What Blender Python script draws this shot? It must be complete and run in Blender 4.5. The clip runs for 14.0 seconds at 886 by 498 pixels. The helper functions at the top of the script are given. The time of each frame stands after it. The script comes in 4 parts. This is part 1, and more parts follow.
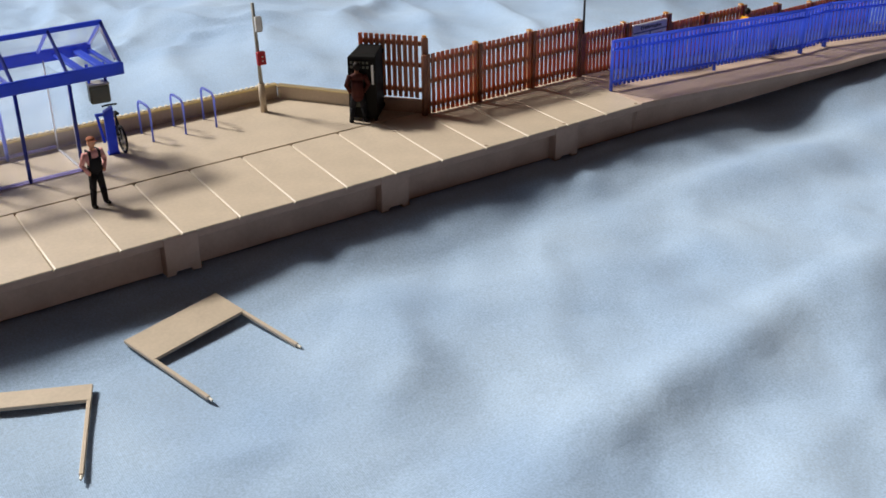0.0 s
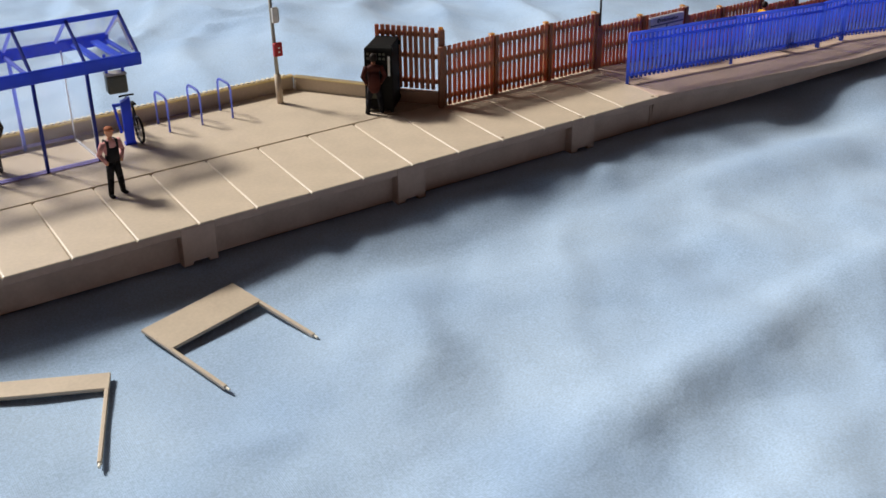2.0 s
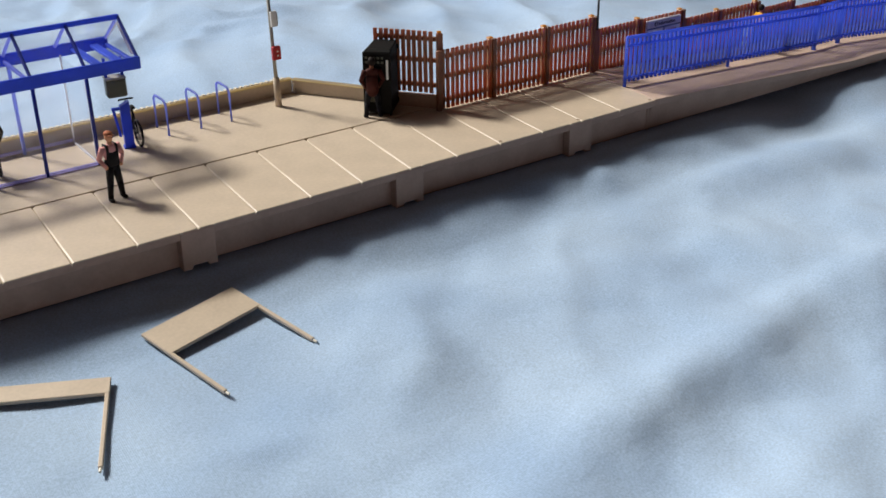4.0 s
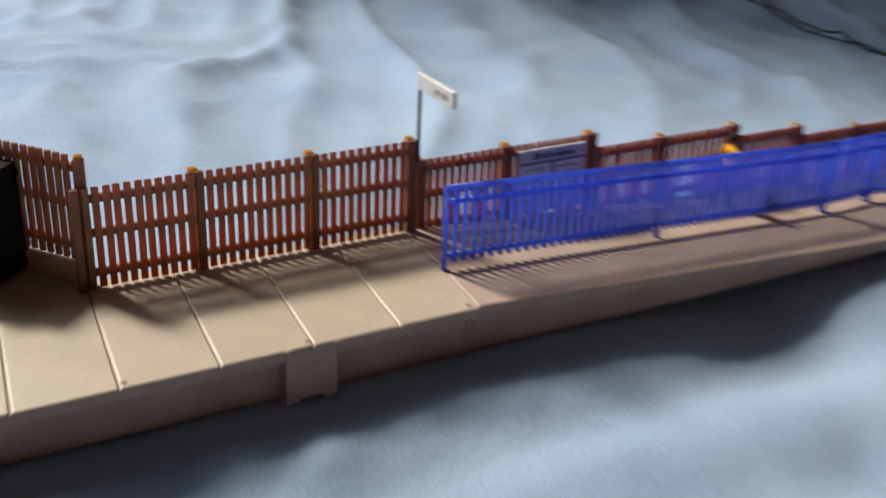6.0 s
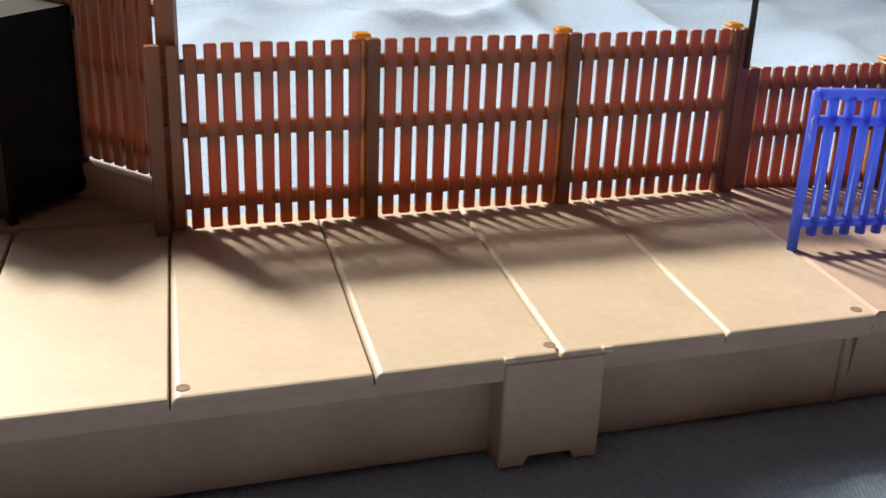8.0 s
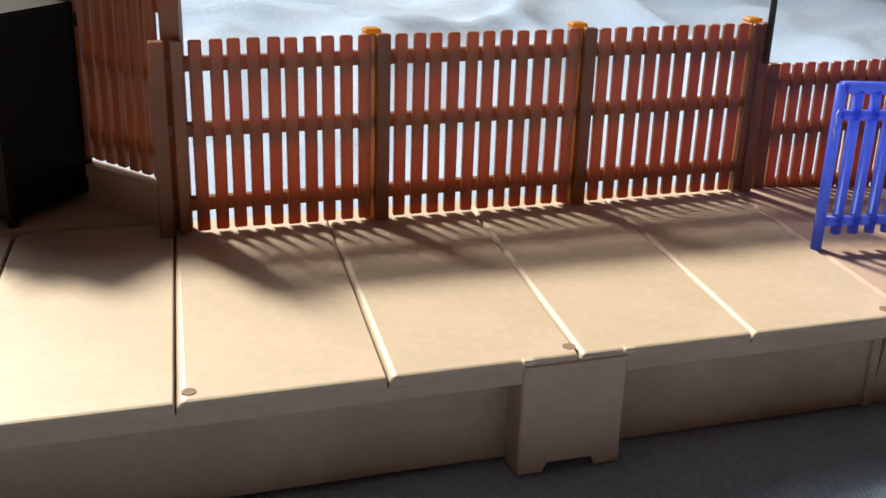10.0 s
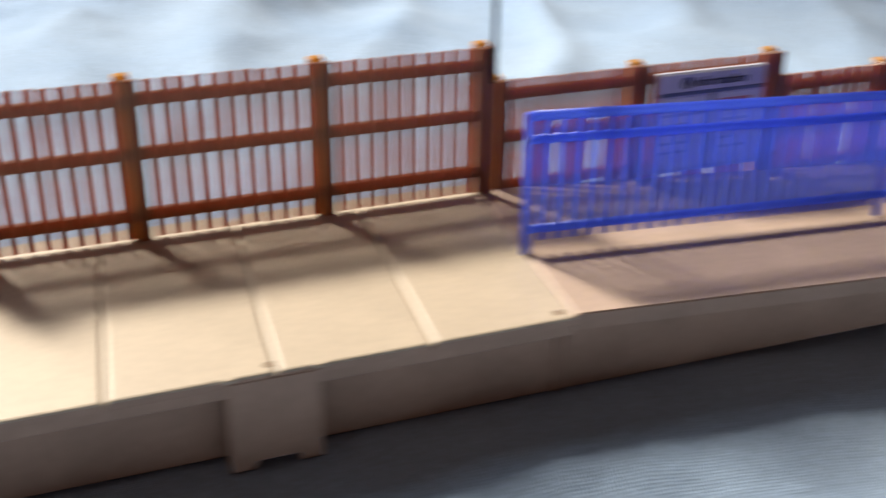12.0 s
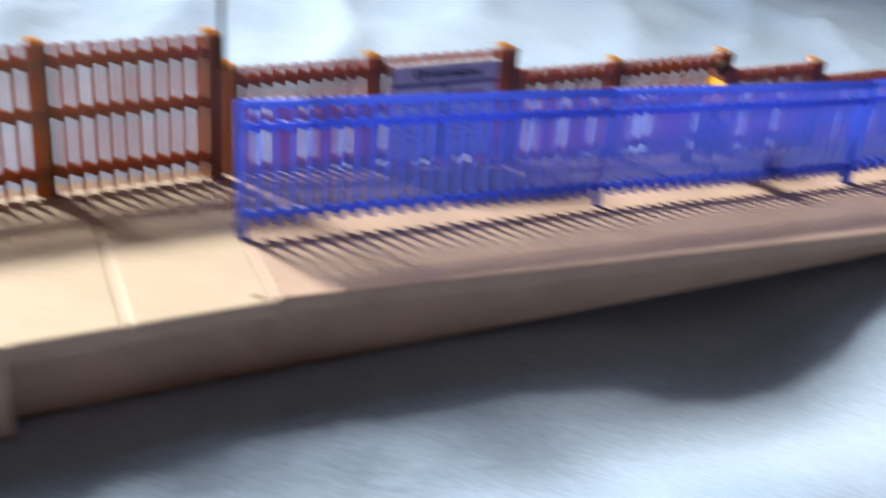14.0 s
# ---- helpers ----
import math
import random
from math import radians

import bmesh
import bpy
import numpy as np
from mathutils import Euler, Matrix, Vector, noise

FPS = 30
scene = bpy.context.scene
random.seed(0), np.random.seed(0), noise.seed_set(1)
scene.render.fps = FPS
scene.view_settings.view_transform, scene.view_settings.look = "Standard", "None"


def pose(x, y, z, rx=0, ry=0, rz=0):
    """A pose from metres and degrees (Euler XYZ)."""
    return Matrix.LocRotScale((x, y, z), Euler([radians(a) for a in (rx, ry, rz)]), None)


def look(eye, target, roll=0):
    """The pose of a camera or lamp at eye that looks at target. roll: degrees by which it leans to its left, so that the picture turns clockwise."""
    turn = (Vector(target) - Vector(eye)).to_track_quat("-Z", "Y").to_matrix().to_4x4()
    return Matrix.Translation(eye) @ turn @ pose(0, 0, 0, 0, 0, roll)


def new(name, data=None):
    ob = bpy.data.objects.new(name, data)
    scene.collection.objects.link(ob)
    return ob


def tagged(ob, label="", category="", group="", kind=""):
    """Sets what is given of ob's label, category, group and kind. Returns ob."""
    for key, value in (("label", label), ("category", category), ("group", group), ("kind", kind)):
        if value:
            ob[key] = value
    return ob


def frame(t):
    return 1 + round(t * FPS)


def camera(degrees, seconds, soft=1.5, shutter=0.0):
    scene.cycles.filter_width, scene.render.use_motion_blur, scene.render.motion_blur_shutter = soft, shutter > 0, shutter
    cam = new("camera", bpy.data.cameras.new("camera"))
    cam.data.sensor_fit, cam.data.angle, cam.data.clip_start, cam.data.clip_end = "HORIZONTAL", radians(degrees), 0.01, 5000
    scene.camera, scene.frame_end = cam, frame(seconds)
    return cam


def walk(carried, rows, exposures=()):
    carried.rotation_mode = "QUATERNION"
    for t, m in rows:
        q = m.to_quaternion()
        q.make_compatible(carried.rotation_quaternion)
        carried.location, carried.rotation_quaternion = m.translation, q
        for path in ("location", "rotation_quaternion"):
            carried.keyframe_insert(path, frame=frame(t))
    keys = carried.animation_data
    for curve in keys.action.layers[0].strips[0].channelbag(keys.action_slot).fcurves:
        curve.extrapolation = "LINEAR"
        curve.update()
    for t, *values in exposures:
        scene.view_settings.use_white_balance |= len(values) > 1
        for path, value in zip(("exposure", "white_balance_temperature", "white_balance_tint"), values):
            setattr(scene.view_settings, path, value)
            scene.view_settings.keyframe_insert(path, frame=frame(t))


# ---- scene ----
# ---- the walk ----
cam = camera(43.2, 14.0, soft=1.6, shutter=0.4)
PATH = [
    (0.0, (-0.01167, 0.02408, 0.14439), (0.14579, 0.24253, 0.01215), -0.82),
    (0.5, (-0.01365, 0.02508, 0.14486), (0.14358, 0.24318, 0.01178), -0.59),
    (1.0, (-0.01391, 0.02534, 0.1446), (0.14253, 0.24369, 0.01102), -0.59),
    (1.5, (-0.01421, 0.02516, 0.14468), (0.14183, 0.24377, 0.01103), -0.6),
    (2.0, (-0.01326, 0.02489, 0.14336), (0.14159, 0.24451, 0.00998), -0.77),
    (4.5, (-0.01445, 0.02464, 0.14823), (0.1412, 0.24295, 0.01364), -0.56),
    (4.9, (-0.01540, 0.03655, 0.15981), (0.14057, 0.25584, 0.02718), 2.49),
    (5.0, (-0.01603, 0.04019, 0.16538), (0.13933, 0.26109, 0.03473), 2.38),
    (5.1, (-0.01676, 0.04266, 0.17048), (0.13826, 0.26372, 0.03971), 1.88),
    (5.2, (-0.01183, 0.043, 0.17318), (0.14299, 0.26478, 0.04341), 1.23),
    (5.4, (0.00557, 0.04595, 0.16648), (0.16434, 0.26693, 0.04014), 1.54),
    (5.5, (0.02558, 0.04782, 0.16037), (0.18214, 0.2715, 0.03604), 1.54),
    (5.6, (0.05472, 0.05522, 0.15330), (0.20986, 0.27996, 0.02910), 1.99),
    (5.7, (0.08477, 0.06789, 0.1462), (0.23687, 0.29406, 0.02086), 1.53),
    (5.9, (0.14759, 0.10518, 0.12718), (0.29254, 0.33525, 0.00046), 2.72),
    (6.0, (0.16876, 0.12676, 0.11791), (0.30287, 0.36268, -0.00999), 2.55),
    (6.1, (0.17728, 0.14241, 0.11424), (0.30295, 0.38192, -0.01553), 3.37),
    (6.2, (0.18223, 0.15604, 0.10553), (0.30154, 0.39929, -0.02332), 4.05),
    (6.4, (0.18906, 0.16765, 0.09292), (0.29110, 0.41757, -0.03796), 3.33),
    (6.5, (0.19148, 0.17186, 0.08455), (0.29425, 0.42395, -0.0415), 3.99),
    (6.6, (0.19481, 0.18122, 0.07908), (0.29622, 0.43345, -0.04779), 3.57),
    (7.0, (0.19517, 0.20488, 0.0691), (0.29083, 0.46208, -0.05215), 3.53),
    (7.5, (0.19561, 0.20738, 0.06404), (0.28796, 0.46837, -0.05151), 3.01),
    (8.0, (0.19683, 0.20936, 0.06064), (0.28512, 0.47256, -0.05307), 2.31),
    (10.5, (0.19697, 0.21255, 0.05789), (0.2841, 0.47749, -0.05264), 1.78),
    (11.0, (0.19668, 0.21137, 0.05792), (0.2836, 0.47566, -0.05432), 1.62),
    (11.5, (0.19722, 0.20924, 0.05925), (0.28313, 0.4745, -0.05147), 1.23),
    (11.7, (0.20091, 0.20381, 0.06467), (0.28339, 0.46828, -0.05043), 1.29),
    (11.9, (0.20909, 0.19651, 0.07430), (0.29399, 0.45369, -0.05474), 0.3),
    (12.0, (0.21756, 0.19298, 0.07569), (0.31437, 0.4458, -0.05359), 0.64),
    (12.1, (0.22141, 0.19078, 0.08033), (0.32274, 0.43882, -0.05460), 1.03),
    (12.2, (0.22769, 0.18783, 0.08048), (0.34042, 0.43161, -0.05317), 2.32),
    (12.4, (0.24495, 0.17859, 0.08432), (0.37026, 0.41398, -0.05313), 2.9),
    (12.5, (0.25067, 0.17442, 0.0855), (0.37555, 0.40934, -0.05312), 2.73),
    (12.6, (0.25428, 0.17188, 0.08400), (0.38431, 0.40616, -0.05176), 3.2),
    (13.0, (0.25892, 0.16831, 0.08111), (0.39535, 0.39972, -0.05247), 3.59),
    (13.2, (0.26349, 0.16662, 0.08315), (0.4008, 0.39547, -0.05387), 3.88),
    (13.3, (0.26454, 0.16629, 0.08434), (0.40228, 0.394, -0.05414), 4.23),
    (13.5, (0.26411, 0.16656, 0.08317), (0.40429, 0.39398, -0.05333), 4.08),
    (13.8, (0.25227, 0.17345, 0.07912), (0.38400, 0.40584, -0.05741), 4.27),
    (13.9, (0.24440, 0.17800, 0.07800), (0.37573, 0.41100, -0.05800), 4.9),
    (14.0, (0.23323, 0.18217, 0.07926), (0.36401, 0.4173, -0.05343), 4.96),
]
EXPOSURES = [(0.0, -0.12, 6400, 10), (5.2, -0.15, 6400, 10), (6.0, -0.2, 6500, 10), (6.5, 0.1, 6700, 10), (7.0, 0.27, 6850, 10), (8.0, 0.4, 7000, 10), (11.5, 0.4, 7000, 10), (12.0, 0.33, 6800, 10), (12.5, 0.24, 6480, 10), (13.0, 0.5, 6380, 10), (13.4, 0.5, 6330, 10), (13.7, 0.5, 6380, 10), (14.0, 0.54, 6480, 10)]
walk(cam, [(t, look(eye, target, roll)) for t, eye, target, roll in PATH], EXPOSURES)

# ---- light: sun through the bedroom window behind the model, sky light in the window ----
SUN_DIR = Vector((0.423, -0.906, 0.0)) * math.cos(radians(44.5)) + Vector((0, 0, -math.sin(radians(44.5))))
world = bpy.data.worlds.new("sky")
scene.world = world
world.use_nodes = True
wn = world.node_tree
sky = wn.nodes.new("ShaderNodeTexSky")
sky.sky_type, sky.sun_disc = "NISHITA", False
sky.sun_elevation, sky.sun_rotation = radians(44.5), math.atan2(-0.423, 0.906)
wn.links.new(sky.outputs["Color"], wn.nodes["Background"].inputs["Color"])
wn.nodes["Background"].inputs["Strength"].default_value = 0.12

sun_data = bpy.data.lights.new("sun", "SUN")
sun_data.energy, sun_data.angle, sun_data.color = 4.7, radians(9.5), (1.0, 0.93, 0.82)
sun = new("sun", sun_data)
sun.matrix_world = Matrix.Translation((-0.6, 2.0, 2.4)) @ SUN_DIR.to_track_quat("-Z", "Y").to_matrix().to_4x4()

win_data = bpy.data.lights.new("window_light", "AREA")
win_data.shape, win_data.size, win_data.size_y = "RECTANGLE", 1.0, 1.1
win_data.energy, win_data.color = 5.5, (0.93, 0.96, 1.0)
win = new("window_light", win_data)
win.matrix_world = look((-0.365, 1.16, 0.80), (-0.2, 0.0, 0.5))

# ---- materials ----


def nodes_of(name):
    m = bpy.data.materials.new(name)
    m.use_nodes = True
    nt = m.node_tree
    return m, nt, nt.nodes["Principled BSDF"]


def mix_noise(nt, scale, detail, c1, c2, lo=0.35, hi=0.65, coord="Object"):
    tc = nt.nodes.new("ShaderNodeTexCoord")
    nz = nt.nodes.new("ShaderNodeTexNoise")
    nz.inputs["Scale"].default_value, nz.inputs["Detail"].default_value = scale, detail
    ramp = nt.nodes.new("ShaderNodeValToRGB")
    ramp.color_ramp.elements[0].position, ramp.color_ramp.elements[0].color = lo, (*c1, 1)
    ramp.color_ramp.elements[1].position, ramp.color_ramp.elements[1].color = hi, (*c2, 1)
    nt.links.new(tc.outputs[coord], nz.inputs["Vector"])
    nt.links.new(nz.outputs["Fac"], ramp.inputs["Fac"])
    return nz, ramp.outputs["Color"]


def bump(nt, bsdf, scale, strength, distance, detail=3.0, coord="Object"):
    tc = nt.nodes.new("ShaderNodeTexCoord")
    nz = nt.nodes.new("ShaderNodeTexNoise")
    nz.inputs["Scale"].default_value, nz.inputs["Detail"].default_value = scale, detail
    b = nt.nodes.new("ShaderNodeBump")
    b.inputs["Strength"].default_value, b.inputs["Distance"].default_value = strength, distance
    nt.links.new(tc.outputs[coord], nz.inputs["Vector"])
    nt.links.new(nz.outputs["Fac"], b.inputs["Height"])
    nt.links.new(b.outputs["Normal"], bsdf.inputs["Normal"])
    return b


def multiply(nt, a, b):
    mx = nt.nodes.new("ShaderNodeMix")
    mx.data_type, mx.blend_type = "RGBA", "MULTIPLY"
    mx.inputs["Factor"].default_value = 1.0
    nt.links.new(a, mx.inputs["A"])
    nt.links.new(b, mx.inputs["B"])
    return mx.outputs["Result"]


def plastic(name, colour, rough=0.45, vary=0.12, grain=900.0, glow=0.0, glow_colour=None, random_tint=0.0, spec=0.4):
    """Moulded model-kit plastic: fine grain, blotches at two scales, a little light let through."""
    m, nt, p = nodes_of(name)
    dark = tuple(c * (1 - vary) for c in colour)
    light = tuple(min(1.0, c * (1 + vary)) for c in colour)
    _, c1 = mix_noise(nt, 90.0, 3.0, dark, light)
    _, c2 = mix_noise(nt, grain, 2.0, (0.93,) * 3, (1.0,) * 3)
    col = multiply(nt, c1, c2)
    if random_tint:
        info = nt.nodes.new("ShaderNodeObjectInfo")
        mr = nt.nodes.new("ShaderNodeMapRange")
        mr.inputs["To Min"].default_value, mr.inputs["To Max"].default_value = 1 - random_tint, 1 + random_tint
        nt.links.new(info.outputs["Random"], mr.inputs["Value"])
        hsv = nt.nodes.new("ShaderNodeHueSaturation")
        nt.links.new(mr.outputs["Result"], hsv.inputs["Value"])
        nt.links.new(col, hsv.inputs["Color"])
        col = hsv.outputs["Color"]
    nt.links.new(col, p.inputs["Base Color"])
    p.inputs["Roughness"].default_value = rough
    p.inputs["Specular IOR Level"].default_value = spec
    bump(nt, p, grain * 0.8, 0.25, 0.00006)
    if glow:
        tr = nt.nodes.new("ShaderNodeBsdfTranslucent")
        tr.inputs["Color"].default_value = (*(glow_colour or colour), 1)
        mx = nt.nodes.new("ShaderNodeMixShader")
        mx.inputs["Fac"].default_value = glow
        nt.links.new(p.outputs["BSDF"], mx.inputs[1])
        nt.links.new(tr.outputs["BSDF"], mx.inputs[2])
        nt.links.new(mx.outputs["Shader"], nt.nodes["Material Output"].inputs["Surface"])
    return m


def cloth_material():
    m, nt, p = nodes_of("blue_cloth")
    _, c1 = mix_noise(nt, 22.0, 5.0, (0.33, 0.465, 0.665), (0.42, 0.555, 0.735), 0.3, 0.7)
    _, c2 = mix_noise(nt, 1700.0, 4.0, (0.85,) * 3, (1.09,) * 3, 0.34, 0.68)
    nt.links.new(multiply(nt, c1, c2), p.inputs["Base Color"])
    p.inputs["Roughness"].default_value = 0.95
    p.inputs["Specular IOR Level"].default_value = 0.1
    p.inputs["Sheen Weight"].default_value = 0.15
    tc = nt.nodes.new("ShaderNodeTexCoord")
    height = None
    for turn, sc in ((0.06, 4200.0), (0.06 + math.pi / 2, 4900.0)):
        mp = nt.nodes.new("ShaderNodeMapping")
        mp.inputs["Rotation"].default_value[2] = turn
        wv = nt.nodes.new("ShaderNodeTexWave")
        wv.inputs["Scale"].default_value, wv.inputs["Distortion"].default_value = sc / 6.283, 1.2
        wv.inputs["Detail"].default_value = 1.0
        nt.links.new(tc.outputs["Object"], mp.inputs["Vector"])
        nt.links.new(mp.outputs["Vector"], wv.inputs["Vector"])
        if height is None:
            height = wv.outputs["Fac"]
        else:
            add = nt.nodes.new("ShaderNodeMath")
            add.operation = "MULTIPLY_ADD"
            add.inputs[1].default_value = 0.35
            nt.links.new(wv.outputs["Fac"], add.inputs[0])
            nt.links.new(height, add.inputs[2])
            height = add.outputs["Value"]
    nz = nt.nodes.new("ShaderNodeTexNoise")
    nz.inputs["Scale"].default_value, nz.inputs["Detail"].default_value = 700.0, 6.0
    nt.links.new(tc.outputs["Object"], nz.inputs["Vector"])
    add = nt.nodes.new("ShaderNodeMath")
    add.operation = "MULTIPLY_ADD"
    add.inputs[1].default_value = 3.0
    nt.links.new(nz.outputs["Fac"], add.inputs[0])
    nt.links.new(height, add.inputs[2])
    crumple = nt.nodes.new("ShaderNodeTexNoise")
    crumple.inputs["Scale"].default_value, crumple.inputs["Detail"].default_value = 240.0, 3.0
    nt.links.new(tc.outputs["Object"], crumple.inputs["Vector"])
    more = nt.nodes.new("ShaderNodeMath")
    more.operation = "MULTIPLY_ADD"
    more.inputs[1].default_value = 6.0
    nt.links.new(crumple.outputs["Fac"], more.inputs[0])
    nt.links.new(add.outputs["Value"], more.inputs[2])
    add = more
    b = nt.nodes.new("ShaderNodeBump")
    b.inputs["Strength"].default_value, b.inputs["Distance"].default_value = 0.27, 0.0002
    nt.links.new(add.outputs["Value"], b.inputs["Height"])
    nt.links.new(b.outputs["Normal"], p.inputs["Normal"])
    return m


def plain(name, colour, rough=0.6, metal=0.0, spec=0.5):
    m, nt, p = nodes_of(name)
    _, c = mix_noise(nt, 300.0, 3.0, tuple(v * 0.88 for v in colour), tuple(min(1, v * 1.08) for v in colour))
    nt.links.new(c, p.inputs["Base Color"])
    p.inputs["Roughness"].default_value, p.inputs["Metallic"].default_value = rough, metal
    p.inputs["Specular IOR Level"].default_value = spec
    return m


def glass_material():
    """Thin clear plastic: lets most light straight through, glossy at a slant, faintly scuffed."""
    m, nt, p = nodes_of("clear_plastic")
    nt.nodes.remove(p)
    clear = nt.nodes.new("ShaderNodeBsdfTransparent")
    clear.inputs["Color"].default_value = (0.985, 0.985, 0.99, 1)
    scuff = nt.nodes.new("ShaderNodeBsdfTranslucent")
    scuff.inputs["Color"].default_value = (0.85, 0.86, 0.95, 1)
    shine = nt.nodes.new("ShaderNodeBsdfGlossy")
    shine.inputs["Roughness"].default_value = 0.09
    nz, worn = mix_noise(nt, 160.0, 4.0, (0.0,) * 3, (0.03,) * 3)
    slant = nt.nodes.new("ShaderNodeLayerWeight")
    slant.inputs["Blend"].default_value = 0.5
    steep = nt.nodes.new("ShaderNodeMath")
    steep.operation = 'POWER'
    steep.inputs[1].default_value = 4.5
    gloss = nt.nodes.new("ShaderNodeMath")
    gloss.operation = 'MULTIPLY_ADD'
    gloss.inputs[1].default_value = 0.4
    gloss.inputs[2].default_value = 0.015
    nt.links.new(slant.outputs["Facing"], steep.inputs[0])
    nt.links.new(steep.outputs["Value"], gloss.inputs[0])
    dull = nt.nodes.new("ShaderNodeMixShader")
    nt.links.new(worn, dull.inputs["Fac"])
    nt.links.new(clear.outputs["BSDF"], dull.inputs[1])
    nt.links.new(scuff.outputs["BSDF"], dull.inputs[2])
    mx = nt.nodes.new("ShaderNodeMixShader")
    nt.links.new(gloss.outputs["Value"], mx.inputs["Fac"])
    nt.links.new(dull.outputs["Shader"], mx.inputs[1])
    nt.links.new(shine.outputs["BSDF"], mx.inputs[2])
    nt.links.new(mx.outputs["Shader"], nt.nodes["Material Output"].inputs["Surface"])
    return m


TAN = plastic("tan_plastic", (0.56, 0.468, 0.36), 0.5, 0.05, random_tint=0.03, spec=0.75)
TAN_THIN = plastic("thin_tan_plastic", (0.58, 0.48, 0.33), 0.4, 0.07, glow=0.55, glow_colour=(0.92, 0.80, 0.45))
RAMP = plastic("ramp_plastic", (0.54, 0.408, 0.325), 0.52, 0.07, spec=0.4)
# darker, redder copy of the tan: shade of front-facing parts put into colour
TAN_SHADED = plastic("tan_plastic_shaded", (0.445, 0.296, 0.226), 0.45, 0.08)
BLUE = plastic("blue_plastic", (0.10, 0.18, 0.88), 0.33, 0.10, glow=0.64, glow_colour=(0.30, 0.43, 1.0))
BLUE_THICK = plastic("thick_blue_plastic", (0.04, 0.095, 0.62), 0.33, 0.10, glow=0.35, glow_colour=(0.14, 0.25, 1.0))
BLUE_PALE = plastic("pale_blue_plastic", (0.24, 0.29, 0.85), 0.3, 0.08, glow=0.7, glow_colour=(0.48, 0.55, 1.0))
BLUE_MILKY = plastic("milky_lilac_plastic", (0.50, 0.48, 0.84), 0.28, 0.08, glow=0.55, glow_colour=(0.76, 0.74, 1.0))
# darker copy of the blue: shade of the backlit front frame
BLUE_SHADED = plastic("shaded_blue_plastic", (0.03, 0.05, 0.34), 0.33, 0.10, glow=0.15, glow_colour=(0.14, 0.2, 0.9))
BROWN = plastic("brown_plastic", (0.29, 0.138, 0.072), 0.36, 0.2, glow=0.29, glow_colour=(0.98, 0.27, 0.10), random_tint=0.16, spec=0.6)
BROWN_DARK = plastic("dark_brown_plastic", (0.22, 0.105, 0.065), 0.4, 0.15, glow=0.2, glow_colour=(0.9, 0.35, 0.12), spec=0.45)
# orange copy of the brown: the ribs' sunlit side put into colour
RIB_LIT = plastic("sunlit_brown_rib_plastic", (0.48, 0.27, 0.13), 0.32, 0.15, glow=0.36, glow_colour=(1.0, 0.6, 0.28), spec=0.8)
# brighter still for the caps: sun shining through them, as base colour
CAP_LIT = plastic("sunlit_brown_plastic", (0.68, 0.37, 0.07), 0.4, 0.15, glow=0.5, glow_colour=(1.0, 0.62, 0.15))
BLACK = plastic("black_plastic", (0.008, 0.0078, 0.008), 0.6, 0.2, spec=0.12)
EDGE_AND_GLARE = plastic("clear_edge_and_glare", (0.82, 0.83, 0.88), 0.2, 0.04, glow=0.5, glow_colour=(0.95, 0.96, 1.0))
CLOTH = cloth_material()
GLASS = glass_material()
WHITE = plain("white_paint", (0.78, 0.78, 0.76), 0.5)
RED = plain("red_paint", (0.45, 0.015, 0.025), 0.45)
SIGN_POST = plain("dark_grey_metal", (0.035, 0.033, 0.036), 0.5)
OLIVE = plain("grey_green_paint", (0.085, 0.09, 0.062), 0.4)
GREY = plain("grey_metal_paint", (0.36, 0.35, 0.31), 0.5)
LILAC = plain("board_lilac_grey", (0.56, 0.56, 0.66), 0.5)
PAPER = plain("board_paper", (0.72, 0.72, 0.78), 0.6)
INK = plain("ink", (0.03, 0.03, 0.05), 0.6)
PINK = plain("red_ink", (0.55, 0.20, 0.22), 0.6)
FAINT_INK = plain("faint_grey_ink", (0.42, 0.43, 0.50), 0.6)
BLUE_INK = plain("slate_ink", (0.12, 0.15, 0.25), 0.6)
WALLPAINT = plain("wall_paint", (0.50, 0.32, 0.25), 0.8)
CEILPAINT = plain("ceiling_paint", (0.62, 0.46, 0.38), 0.8)
CARPET = plain("dark_carpet", (0.035, 0.032, 0.035), 0.95)
STUD = plain("pale_tan_plastic", (0.75, 0.70, 0.58), 0.4)
CABLE = plain("slate_cable", (0.02, 0.027, 0.045), 0.6)
RUBBER = plain("black_rubber", (0.008, 0.009, 0.012), 0.8)
HOLE = plain("recess_shade", (0.24, 0.165, 0.11), 0.8)

# ---- helpers for building in millimetres ----
MM = 0.001


def mesh_of(name, bm, smooth=False):
    """A mesh from a bmesh drawn in millimetres."""
    for v in bm.verts:
        v.co *= MM
    bmesh.ops.recalc_face_normals(bm, faces=bm.faces)
    me = bpy.data.meshes.new(name)
    bm.to_mesh(me)
    bm.free()
    if smooth:
        me.shade_smooth()
    return me


def thing(name, place, yaw, label, category, group="", kind=""):
    ob = new(name)
    ob.empty_display_size = 0.005
    ob.matrix_world = pose(place[0] * MM, place[1] * MM, place[2] * MM, 0, 0, yaw)
    return tagged(ob, label, category, group, kind)


def part(name, data, material, parent, label="", at=(0, 0, 0), turn=(0, 0, 0), smooth=False):
    """One mesh object under a thing or a part; data is a bmesh in millimetres or a mesh to share."""
    if isinstance(data, bmesh.types.BMesh):
        data = mesh_of(name, data, smooth)
    if not data.materials:
        data.materials.append(material)
    ob = new(name, data)
    ob.parent = parent
    ob.matrix_basis = pose(at[0] * MM, at[1] * MM, at[2] * MM, *turn)
    return tagged(ob, label)


